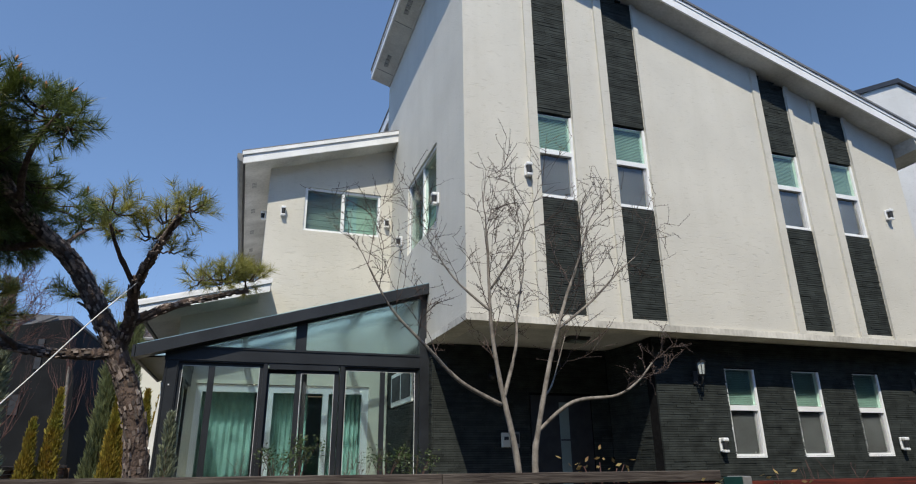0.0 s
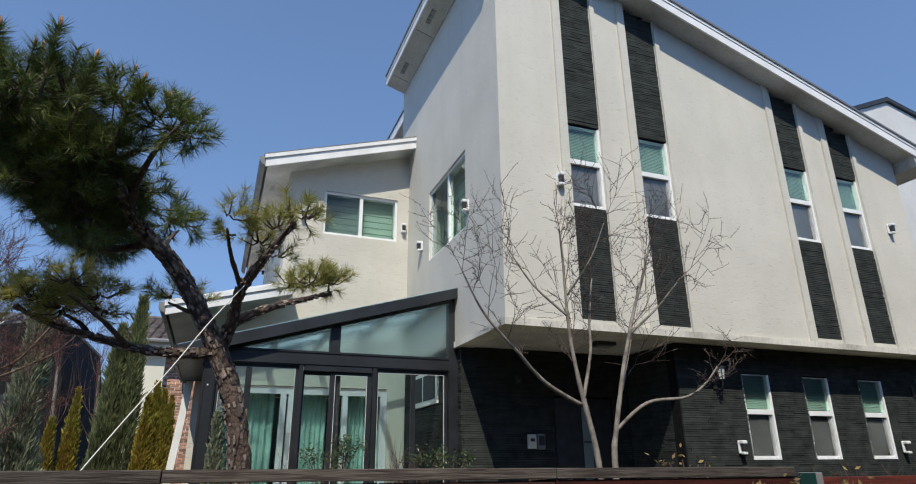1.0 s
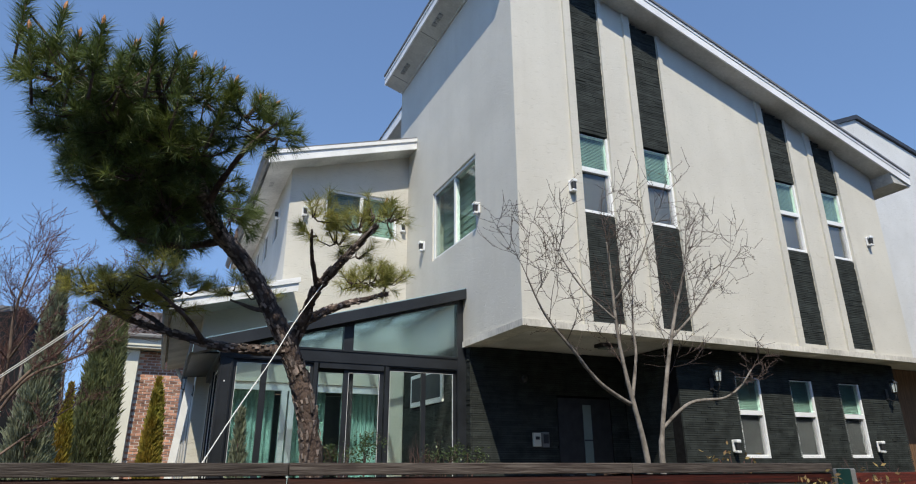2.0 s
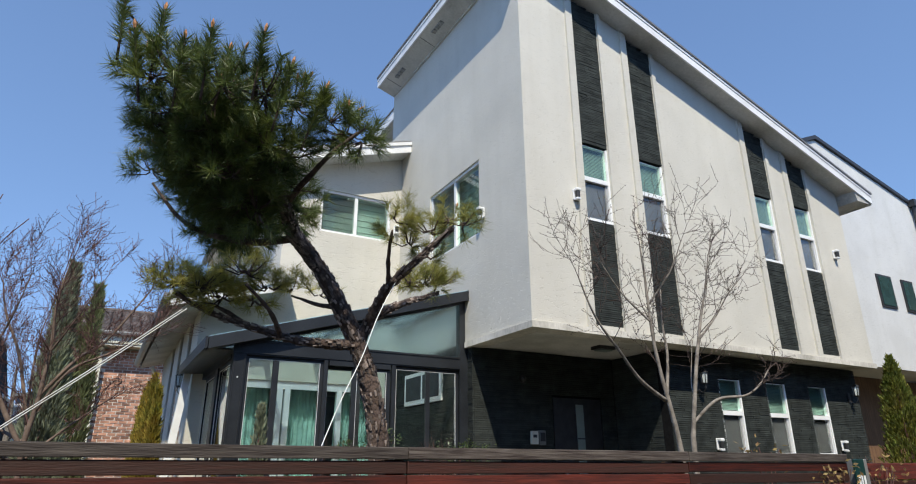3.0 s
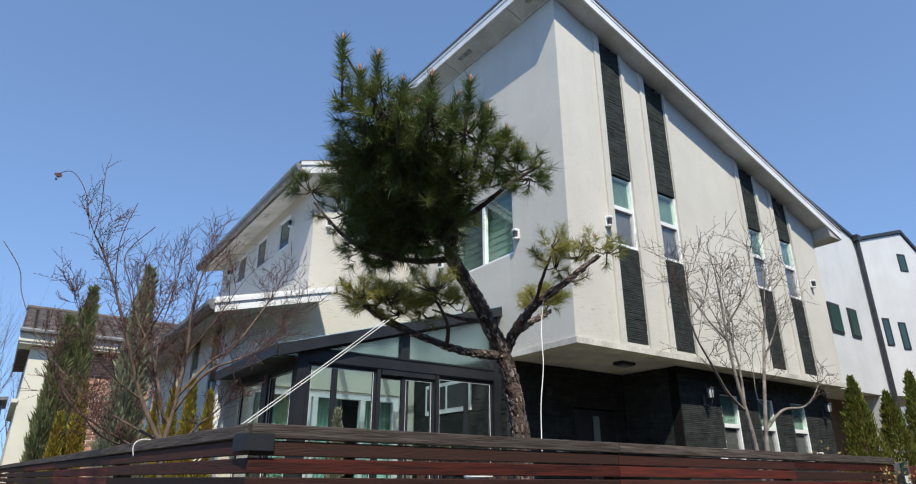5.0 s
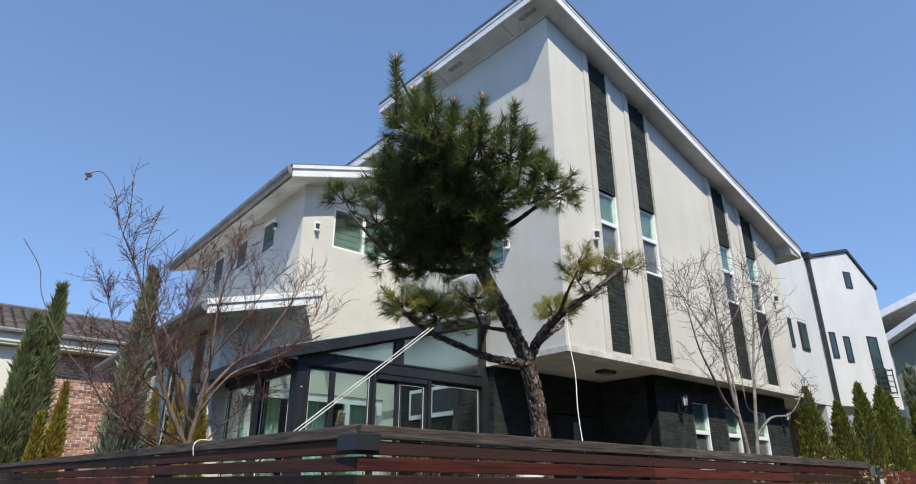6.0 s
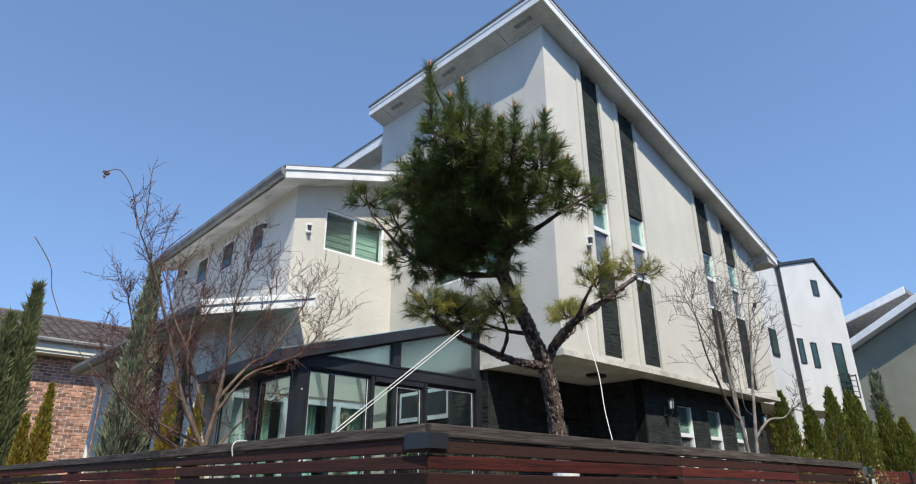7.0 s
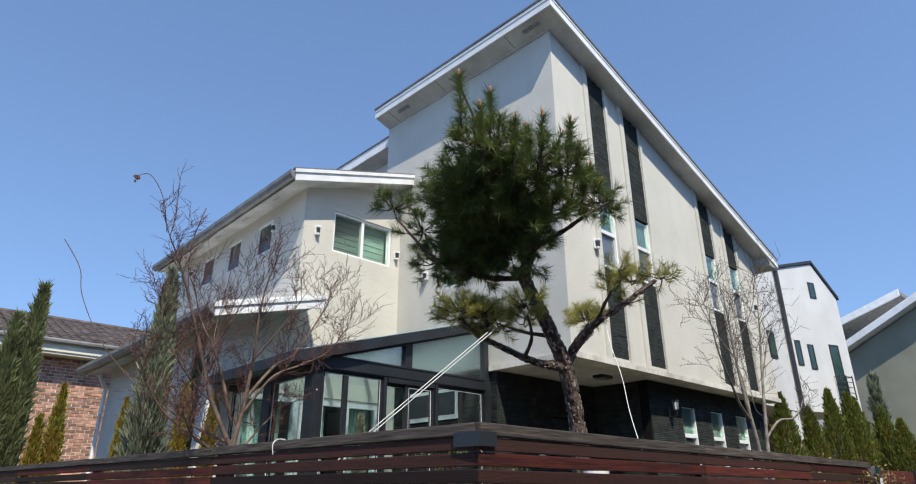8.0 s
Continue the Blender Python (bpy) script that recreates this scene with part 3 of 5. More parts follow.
def low_z(x):
    return 3.60 + 0.262 * (x + 3.8)


bm = bmesh.new()
prism(bm, [(EX, 0), (-3.12, 0), (-3.12, low_z(-3.12)), (EX, low_z(EX))], "y", WYF, WYF + 0.2)
prism(bm, [(-3.12, 2.78), (WX, 2.78), (WX, low_z(WX)), (-3.12, low_z(-3.12))], "y", WYF, WYF + 0.2)
part("extension_front_wall", bm, STUCCO, house)
TALL = [(4.85, 5.35), (6.2, 6.7), (7.55, 8.05)]
us = [WYF + 0.2] + [u for p in TALL for u in p] + [9.95]
bm = bmesh.new()
for k in range(0, len(us), 2):
    prism(bm, [(us[k], 0), (us[k + 1], 0), (us[k + 1], low_z(EX)), (us[k], low_z(EX))], "x", EX, EX + 0.2)
part("extension_side_wall", bm, STUCCO, house)
for u0, u1 in TALL:
    w = part("tall_window", B(EX + 0.04, EX + 0.1, u0, u1, 0.4, low_z(EX) - 0.01), DARKMETAL, house, "tall dark narrow window")
    part("pane", B(EX + 0.02, EX + 0.026, u0 + 0.04, u1 - 0.04, 0.5, low_z(EX) - 0.1), GLASS, w)
part("extension_roof", P([(-3.76, low_z(-3.76)), (WX, low_z(WX)), (WX, low_z(WX) + 0.17), (-3.76, low_z(-3.76) + 0.17)], "y", 3.43, 10.4), SOFFIT, house)
part("extension_fascia", P([(-3.8, low_z(-3.8) - 0.01), (-2.02, low_z(-2.02) - 0.01), (-2.02, low_z(-2.02) + 0.18), (-3.8, low_z(-3.8) + 0.18)], "y", 3.40, 3.428), WHITE, house, "white metal fascia")
part("extension_fascia_bead", P([(-3.82, low_z(-3.82) + 0.12), (-2.0, low_z(-2.0) + 0.12), (-2.0, low_z(-2.0) + 0.185), (-3.82, low_z(-3.82) + 0.185)], "y", 3.375, 3.398), WHITE, house)
part("extension_roof_cover", P([(-3.83, low_z(-3.83) + 0.187), (-2.0, low_z(-2.0) + 0.187), (-2.0, low_z(-2.0) + 0.21), (-3.83, low_z(-3.83) + 0.21)], "y", 3.39, 10.42), WHITE, house)
part("gutter", P([(-3.90, 3.70), (-3.86, 3.64), (-3.805, 3.62), (-3.805, 3.77), (-3.90, 3.77)], "y", 3.41, 10.4), GREY_GUTTER, house, "grey metal gutter")
bm = bmesh.new()
tube(bm, [(-3.55, 9.9, 3.6), (-3.36, 9.98, 3.3), (-3.36, 9.98, 0)], [0.04] * 3, 8)
part("downpipe", bm, PVC, house, "white downpipe")
bm = bmesh.new()
bar(bm, (-3.36, 4.1, 2.85), (-3.62, 4.1, 0.0), 0.10, 0.10)
part("raking_post", bm, PVC, house, "slanting white post beside the sunroom")

# ---------- dark brick ground floor ----------
GY = 0.36
GW = [(3.69, 4.17), (4.80, 5.28), (5.90, 6.38)]
gz0, gz1 = 1.58, 2.67
us = [2.62] + [u for p in GW for u in p] + [XR - 0.03]
bm = bmesh.new()
prism(bm, [(2.62, 0), (XR - 0.03, 0), (XR - 0.03, gz0), (2.62, gz0)], "y", GY + 0.03, GY + 0.2)
prism(bm, [(2.62, gz1), (XR - 0.03, gz1), (XR - 0.03, 3.03), (2.62, 3.03)], "y", GY + 0.03, GY + 0.2)
for k in range(0, len(us), 2):
    prism(bm, [(us[k], gz0), (us[k + 1], gz0), (us[k + 1], gz1), (us[k], gz1)], "y", GY + 0.03, GY + 0.2)
ground_wall = part("ground_floor_wall", bm, MORTAR, house, "dark split-face brick ground-floor wall")
vs, fs = [], []
for (u0, u1, z0, z1) in courses(2.62, XR - 0.03, 0.02, 3.02, 0.28, 0.029, rng):
    cuts = [(u0, u1)]
    if z1 > gz0 - 0.02 and z0 < gz1 + 0.01:
        for p, q in GW:
            cuts = [s for (m, n) in cuts for s in ((m, min(n, p - 0.004)), (max(m, q + 0.004), n)) if s[1] - s[0] > 0.015]
    for (m, n) in cuts:
        add_box(vs, fs, m, n, GY + rng.uniform(-0.002, 0.007), GY + 0.03, z0, z1)
tagged(mesh_from("brickwork", vs, fs, SLATE, ground_wall), kind="stuff")
for p, q in GW:
    sash_window(house, p, q, gz0, gz1, GY + 0.022, 2.17)
part("end_wall", B(XR - 0.2, XR - 0.035, GY + 0.2, 9.9, 0, 3.1), MORTAR, house)
# porch walls
porch = part("porch_side_wall", B(2.65, 2.8, GY + 0.2, 1.5, 0, 3.03), MORTAR, house)
vs, fs = [], []
for (u0, u1, z0, z1) in courses(GY + 0.03, 1.5, 0.02, 3.02, 0.28, 0.029, rng):
    add_box(vs, fs, 2.62 + rng.uniform(0, 0.007), 2.65, u0, u1, z0, z1)
tagged(mesh_from("brickwork", vs, fs, SLATE, porch), kind="stuff")
porch = part("porch_back_wall", B(0.06, 2.8, 1.53, 1.75, 0, 3.03), MORTAR, house, "dark brick wall at the back of the porch")
vs, fs = [], []
for (u0, u1, z0, z1) in courses(0.06, 2.62, 0.02, 3.02, 0.28, 0.029, rng):
    for s in ((u0, min(u1, 1.40)), (max(u0, 2.35), u1)) if z0 < 2.4 else ((u0, u1),):
        if s[1] - s[0] > 0.015:
            add_box(vs, fs, s[0], s[1], 1.5 + rng.uniform(0, 0.007), 1.53, z0, z1)
tagged(mesh_from("brickwork", vs, fs, SLATE, porch), kind="stuff")
vs, fs = [], []
for (u0, u1, z0, z1) in courses(1.51, 1.75, 0.02, 3.02, 0.25, 0.029, rng):
    add_box(vs, fs, 0.03 + rng.uniform(0, 0.01), 0.06, u0, u1, z0, z1)
tagged(mesh_from("brickwork", vs, fs, SLATE, porch), kind="stuff")
door = part("front_door", B(1.42, 2.33, 1.515, 1.53, 0.05, 2.39), DARKMETAL, house, "black front door with a narrow glass light")
part("glass_light", B(1.84, 1.98, 1.505, 1.514, 0.3, 2.3), BLIND, door, "narrow leaded glass strip")
for z in (0.8, 1.3, 1.8):
    part("glazing_bar", B(1.84, 1.98, 1.500, 1.504, z, z + 0.02), DARKMETAL, door)
part("handle", B(1.56, 1.60, 1.45, 1.515, 1.0, 1.35, 0.008), GREY_GUTTER, door)
part("step", B(0.06, 2.6, 0.2, 1.49, 0.004, 0.16, 0.01), PAVE, house, "low stone porch step")

# ---------- sunroom ----------
sunroom = thing("sunroom", "charcoal aluminium lean-to sunroom with clear glass walls beside the house", "sunroom")
SY, SX = 1.65, -3.15


def sun_z(x):
    return 3.86 + 0.286 * (x - 0.06)


def member(name, *a):
    return part(name, B(*a), ALU, sunroom)


member("corner_post", SX, SX + 0.15, SY, SY + 0.15, 0, 2.70)
member("wall_post", -0.09, 0.055, SY - 0.01, SY + 0.1, 0, sun_z(-0.09) - 0.1)
member("head_beam", SX - 0.01, -0.09, SY - 0.005, SY + 0.12, 2.70, 2.885)
for z in (2.716, 2.86):
    member("beam_groove_bead", SX + 0.01, -0.09, SY - 0.016, SY - 0.006, z, z + 0.012)
for x in (SX + 0.012, SX + 0.126):
    member("post_bead", x, x + 0.012, SY - 0.010, SY - 0.001, 0.1, 2.70)
member("side_beam", SX - 0.01, SX + 0.12, SY + 0.12, 4.07, 2.66, 2.86)
part("sloping_beam", P([(-3.46, sun_z(-3.46) - 0.14), (0.058, sun_z(0.058) - 0.14), (0.058, sun_z(0.058)), (-3.46, sun_z(-3.46))], "y", SY - 0.13, SY + 0.06), ALU, sunroom)
part("beam_trim", P([(-3.1, sun_z(-3.1) - 0.17), (-0.09, sun_z(-0.09) - 0.17), (-0.09, sun_z(-0.09) - 0.142), (-3.1, sun_z(-3.1) - 0.142)], "y", SY - 0.02, SY + 0.05), ALU, sunroom)
part("side_eave", P([(-3.50, sun_z(-3.5) - 0.13), (-3.47, sun_z(-3.47) - 0.13), (-3.47, sun_z(-3.47) + 0.005), (-3.50, sun_z(-3.5) + 0.005)], "y", SY - 0.13, 4.07), ALU, sunroom)
part("eave_soffit", P([(-3.465, sun_z(-3.465) - 0.12), (-3.17, sun_z(-3.465) - 0.1), (-3.17, sun_z(-3.465) - 0.08), (-3.465, sun_z(-3.465) - 0.1)], "y", SY + 0.07, 4.07), ALU, sunroom)
for x in (-3.05, -2.3, -1.55, -0.8, -0.06):
    part("rafter", P([(x - 0.03, sun_z(x - 0.03) - 0.12), (x + 0.03, sun_z(x + 0.03) - 0.12), (x + 0.03, sun_z(x + 0.03) - 0.01), (x - 0.03, sun_z(x - 0.03) - 0.01)], "y", SY + 0.06, 4.07), ALU, sunroom)
for y in (2.45, 3.25):
    part("purlin", P([(-3.46, sun_z(-3.46) - 0.09), (0.0, sun_z(0.0) - 0.09), (0.0, sun_z(0.0) - 0.03), (-3.46, sun_z(-3.46) - 0.03)], "y", y, y + 0.05), ALU, sunroom)
p = part("roof_panel", P([(-3.46, sun_z(-3.46) + 0.002), (-0.0, sun_z(-0.0) + 0.002), (-0.0, sun_z(-0.0) + 0.012), (-3.46, sun_z(-3.46) + 0.012)], "y", SY - 0.12, 4.07), ROOFGLASS, sunroom, "bluish translucent roof panel")
part("upper_mullion", P([(-1.69, 2.885), (-1.56, 2.885), (-1.56, sun_z(-1.56) - 0.14), (-1.69, sun_z(-1.69) - 0.14)], "y", SY, SY + 0.09), ALU, sunroom)


def pane_of(parent, bm, name="pane"):
    p = part(name, bm, HAZED if name == "upper_pane" else GLASS, parent)
    p.visible_shadow = False
    return p


pane_of(sunroom, P([(-2.93, 2.885), (-1.69, 2.885), (-1.69, sun_z(-1.69) - 0.14), (-2.93, sun_z(-2.93) - 0.14)], "y", SY + 0.04, SY + 0.048), "upper_pane")
pane_of(sunroom, P([(-1.56, 2.885), (-0.09, 2.885), (-0.09, sun_z(-0.09) - 0.14), (-1.56, sun_z(-1.56) - 0.14)], "y", SY + 0.04, SY + 0.048), "upper_pane")


def leaf(name, u0, u1, z0, z1, d, f=0.055, axis="y", extra=()):
    """A glazed leaf in the front or side of the sunroom, with a white gasket line."""
    bm = bmesh.new()

    def bx(a, b, e0, e1, c, g, m=bm):
        return box(m, a, b, e0, e1, c, g) if axis == "y" else box(m, e0, e1, a, b, c, g)
    bx(u0, u0 + f, d, d + 0.045, z0, z1)
    bx(u1 - f, u1, d, d + 0.045, z0, z1)
    bx(u0 + f, u1 - f, d, d + 0.045, z0, z0 + f)
    bx(u0 + f, u1 - f, d, d + 0.045, z1 - f, z1)
    for a, b in extra:
        bx(a, b, d, d + 0.045, z0 + f, z1 - f)
    w = part(name, bm, ALU, sunroom)
    g = bmesh.new()
    e = 0.004
    bx(u0 + f, u0 + f + e, d - 0.003, d + 0.006, z0 + f, z1 - f, g)
    bx(u1 - f - e, u1 - f, d - 0.003, d + 0.006, z0 + f, z1 - f, g)
    bx(u0 + f + e, u1 - f - e, d - 0.003, d + 0.006, z1 - f - e, z1 - f, g)
    part("gasket", g, PVC, w)
    pane_of(w, bx(u0 + f, u1 - f, d + 0.018, d + 0.024, z0 + f, z1 - f, bmesh.new()))
    return w


leaf("fixed_leaf", -3.0, -2.05, 0.1, 2.70, SY + 0.03, 0.04, extra=((-2.67, -2.60),))
leaf("sliding_leaf", -2.03, -1.52, 0.1, 2.66, SY + 0.08, 0.06)
leaf("sliding_leaf", -1.66, -1.13, 0.1, 2.66, SY + 0.02, 0.06)
leaf("fixed_leaf", -1.09, -0.1, 0.1, 2.70, SY + 0.03, 0.045, extra=((-0.60, -0.54),))
member("door_post", -2.05, -2.0, SY - 0.012, SY + 0.11, 0.05, 2.70)
member("door_post", -1.12, -1.07, SY - 0.012, SY + 0.11, 0.05, 2.70)
member("door_track", -1.98, -1.14, SY - 0.012, SY + 0.11, 2.64, 2.70)
leaf("side_leaf", SY + 0.17, 2.72, 0.1, 2.66, SX + 0.02, 0.05, "x")
leaf("side_leaf", 2.95, 4.02, 0.1, 2.66, SX + 0.04, 0.05, "x")
member("side_post", SX, SX + 0.12, 2.72, 2.95, 0, 2.66)
member("threshold", SX, 0.05, SY, SY + 0.13, 0.02, 0.1)
# floor colour is assumed; cream throws more light up into the room
part("floor", B(SX + 0.1, -0.01, SY + 0.14, 4.06, 0.004, 0.08), CREAM, sunroom, "sunroom floor of unknown colour, made pale to bounce light inside")
part("screw_cap", B(SX + 0.06, SX + 0.075, SY - 0.01, SY, 2.42, 2.435), PVC, sunroom)

# the house walls inside the sunroom
bm = bmesh.new()
box(bm, -3.12, -2.95, WYF, WYF + 0.2, 0, 2.78)
box(bm, -0.30, 0.0, WYF, WYF + 0.2, 0, 3.0)
box(bm, -2.95, WX, WYF, WYF + 0.2, 2.72, 2.78)
box(bm, WX, -0.30, WYF, WYF + 0.2, 2.72, 3.0)
part("sunroom_back_wall", bm, CREAM, house, "cream plaster wall at the back of the sunroom")
patio = part("patio_door", B(-2.95, -0.30, WYF + 0.03, WYF + 0.13, 2.60, 2.715), PVC, house, "white patio doors with green glass")
for x0, x1 in ((-2.95, -2.86), (-2.02, -1.93), (-1.90, -1.81), (-1.04, -0.95), (-0.41, -0.30)):
    part("stile", B(x0, x1, WYF + 0.03, WYF + 0.13, 0.02, 2.60), PVC, patio)
for x0, x1 in ((-2.86, -2.02), (-1.81, -1.04), (-0.95, -0.41)):
    p = part("pane", B(x0, x1, WYF + 0.07, WYF + 0.076, 0.1, 2.60), TEAL, patio)
    p.visible_shadow = False
    part("bottom_rail", B(x0, x1, WYF + 0.05, WYF + 0.11, 0.02, 0.1), PVC, patio)
rng = random.Random(8)
for x0, x1 in ((-2.9, -2.08), (-1.88, -1.25), (-0.9, -0.32)):
    pts = [(x0 + (x1 - x0) * k / 40, WYF + 0.34 + 0.03 * math.sin(k * 1.25) + 0.008 * math.sin(k * 0.7)) for k in range(41)]
    tagged(finish("curtain", P(pts + [(x, y + 0.012) for x, y in pts[::-1]], "z", 0.02, 2.62), CURTAIN), "teal curtain hanging in folds behind the patio door", "curtain", "curtains behind the patio doors")
room = bmesh.new()
box(room, -3.05, -0.02, 6.3, 6.4, 0, 2.75)
box(room, -3.05, -0.02, 4.3, 6.3, 2.76, 2.9)
box(room, -3.05, -0.02, 4.3, 6.3, 0.004, 0.02)
part("inner_room", room, ROOMDARK, house)
lower = part("sunroom_side_wall", B(0.03, 0.2, 1.76, 4.07, 0, 3.10), MORTAR, house)
vs, fs = [], []
rng = random.Random(9)
for (u0, u1, z0, z1) in courses(1.77, 4.07, 0.02, 3.09, 0.28, 0.029, rng):
    for s in ((u0, min(u1, 2.34)), (max(u0, 3.67), u1)) if 2.34 < z1 and z0 < 2.88 else ((u0, u1),):
        if s[1] - s[0] > 0.015:
            add_box(vs, fs, rng.uniform(0.0, 0.012), 0.03, s[0], s[1], z0, z1)
tagged(mesh_from("brickwork", vs, fs, SLATE, lower), kind="stuff")
w = part("transom_window", B(-0.02, 0.03, 2.35, 3.66, 2.36, 2.86), PVC, house, "low white window in the dark brick wall")
for a, b in ((2.42, 2.98), (3.04, 3.60)):
    part("pane", B(-0.026, -0.021, a, b, 2.43, 2.80), SCREEN, w)


# ---------- lamps and fittings on the house ----------
def spot_lamp(normal, at):
    """White wall spot with a black barrel; built facing -y and turned."""
    t = thing("wall_spot", "small white wall spot lamp with a black lens barrel", "lamp", "spot lamps on the house walls")
    part("back_plate", B(-0.045, 0.045, -0.03, 0.0, -0.075, 0.09, 0.012), PVC, t)
    part("cap", B(-0.04, 0.04, -0.10, -0.03, 0.045, 0.09, 0.012), PVC, t)
    bm = bmesh.new()
    tube(bm, [(0, -0.065, 0.044), (0, -0.065, -0.05)], [0.034, 0.03], 12)
    part("barrel", bm, DARKMETAL, t, smooth=False)
    part("foot", B(-0.035, 0.035, -0.09, -0.03, -0.085, -0.05, 0.01), PVC, t)
    t.matrix_basis = pose(*at, 0, 0, {"-y": 0, "-x": -90}[normal])
    return t


for at in ((0.82, 0, 4.94), (6.86, 0, 5.04), (3.47, 0.355, 1.71), (6.53, 0.355, 1.72), (-1.91, 4.08, 5.65), (-0.10, 4.08, 5.62)):
    spot_lamp("-y", at)
for at in ((0, 1.08, 4.90), (0, 3.2, 5.0), (WX, 5.14, 5.95), (WX, 9.16, 6.02)):
    spot_lamp("-x", at)


def lantern(at, turn=0):
    t = thing("wall_lantern", "black iron wall lantern with clear glass sides", "lamp", "lanterns on the ground-floor walls")
    part("bracket_plate", B(-0.035, 0.035, -0.015, 0.0, -0.17, 0.0, 0.005), DARKMETAL, t)
    bm = bmesh.new()
    tube(bm, spline([(0, -0.01, -0.13), (0, -0.09, -0.19), (0, -0.15, -0.13), (0, -0.14, -0.06)], 5), [0.008] * 16, 6)
    part("arm", bm, DARKMETAL, t)
    bm = bmesh.new()
    tube(bm, [(0, -0.14, 0.14), (0, -0.14, 0.10), (0, -0.14, 0.09)], [0.012, 0.062, 0.07], 6)
    part("roof", bm, DARKMETAL, t)
    bm = bmesh.new()
    for k in range(6):
        a = math.pi * k / 3
        bar(bm, (0.058 * math.cos(a), -0.14 + 0.058 * math.sin(a), 0.09), (0.04 * math.cos(a), -0.14 + 0.04 * math.sin(a), -0.06), 0.008, 0.008)
    part("cage", bm, DARKMETAL, t)
    bm = bmesh.new()
    tube(bm, [(0, -0.14, -0.058), (0, -0.14, 0.088)], [0.034, 0.052], 6)
    p = part("glass", bm, LAMPGLASS, t, "pale frosted lantern glass")
    p.visible_shadow = False
    bm = bmesh.new()
    tube(bm, [(0, -0.14, -0.05), (0, -0.14, 0.03), (0, -0.14, 0.05)], [0.016, 0.02, 0.008], 8)
    part("bulb", bm, PVC, t)
    bm = bmesh.new()
    tube(bm, [(0, -0.14, -0.085), (0, -0.14, -0.06)], [0.015, 0.042], 6)
    part("base", bm, DARKMETAL, t)
    t.matrix_basis = pose(*at, 0, 0, turn)
    return t


lantern((3.20, 0.357, 2.62))
lantern((7.02, 0.357, 2.62))
lantern((EX, 4.45, 2.66), -90)
t = thing("porch_light", "flat dark porch ceiling lamp", "lamp")
part("rim", B(1.56, 1.86, 0.56, 0.76, 2.985, 3.034, 0.01), DARKMETAL, t)
part("diffuser", B(1.60, 1.82, 0.59, 0.73, 2.97, 2.984), BLIND, t)
t = thing("door_camera", "small round dark door camera on the porch wall", "camera")
bm = bmesh.new()
tube(bm, [(0.86, 1.498, 2.62), (0.86, 1.44, 2.62), (0.86, 1.42, 2.62)], [0.05, 0.045, 0.02], 12)
part("dome", bm, DARKMETAL, t)
part("base", B(0.80, 0.92, 1.488, 1.4985, 2.56, 2.68, 0.003), DARKMETAL, t)
t = thing("intercom", "beige door intercom with a dark screen on the porch wall", "intercom")
part("speaker_panel", B(0.97, 1.09, 1.46, 1.498, 1.72, 1.90, 0.004), CREAM, t)
part("speaker", B(1.0, 1.06, 1.45, 1.459, 1.81, 1.85), DARKMETAL, t)
part("screen_panel", B(1.11, 1.22, 1.46, 1.498, 1.71, 1.91, 0.004), GREY_GUTTER, t)
part("screen", B(1.125, 1.205, 1.45, 1.459, 1.76, 1.88), DARKMETAL, t)

# ---------- fence ----------
FY, FX = -3.28, -5.18
fence = thing("fence", "horizontal-slat timber fence, red-brown stain with a weathered cap", "fence")
rng = random.Random(3)


def slat_mesh(name, length, h, d):
    bm = B(0, length, -d / 2, d / 2, -h / 2, h / 2, 0.004)
    me = bpy.data.meshes.new(name)
    bm.to_mesh(me)
    bm.free()
    return me


def run(start, yaw, sections, rows, cap=True, slat_mat=SLATWOOD, z_top=1.465, drop=0.0, pitch=0.066, inner=1):
    """Fence run from start along yaw: sections of boards, shared meshes, one object a board."""
    c, s = math.cos(yaw), math.sin(yaw)
    at = 0.0
    shared = {}
    for n in sections:
        key = round(n, 3)
        if key not in shared:
            me = slat_mesh("slat", n - 0.006, 0.056, 0.022)
            me.materials.append(slat_mat)
            mc = slat_mesh("cap_board", n - 0.004, 0.052, 0.07)
            mc.materials.append(CAPWOOD)
            shared[key] = (me, mc)
        me, mc = shared[key]
        for r in range(rows):
            ob = new("slat", me)
            ob.parent = fence
            ob.matrix_basis = pose(start[0] + c * at, start[1] + s * at, z_top - 0.035 - r * pitch - drop * at + rng.uniform(-0.003, 0.003), rng.uniform(-2, 2), rng.uniform(-0.1, 0.1) + math.degrees(math.atan(drop)), math.degrees(yaw))
        if cap:
            ob = new("cap_board", mc)
            ob.parent = fence
            ob.matrix_basis = pose(start[0] + c * at - s * 0.012 * inner, start[1] + s * at + c * 0.012 * inner, z_top + 0.026 - drop * at, rng.uniform(-2, 2), math.degrees(math.atan(drop)), math.degrees(yaw))
        px, py = start[0] + c * (at + n - 0.05) - s * 0.07 * inner, start[1] + s * (at + n - 0.05) + c * 0.07 * inner
        ob = finish("post", B(-0.045, 0.045, -0.045, 0.045, 0.0, z_top - drop * at - 0.01), BROWNWOOD, fence)
        ob.matrix_basis = pose(px, py, 0, 0, 0, math.degrees(yaw))
        at += n
    return start[0] + c * at, start[1] + s * at


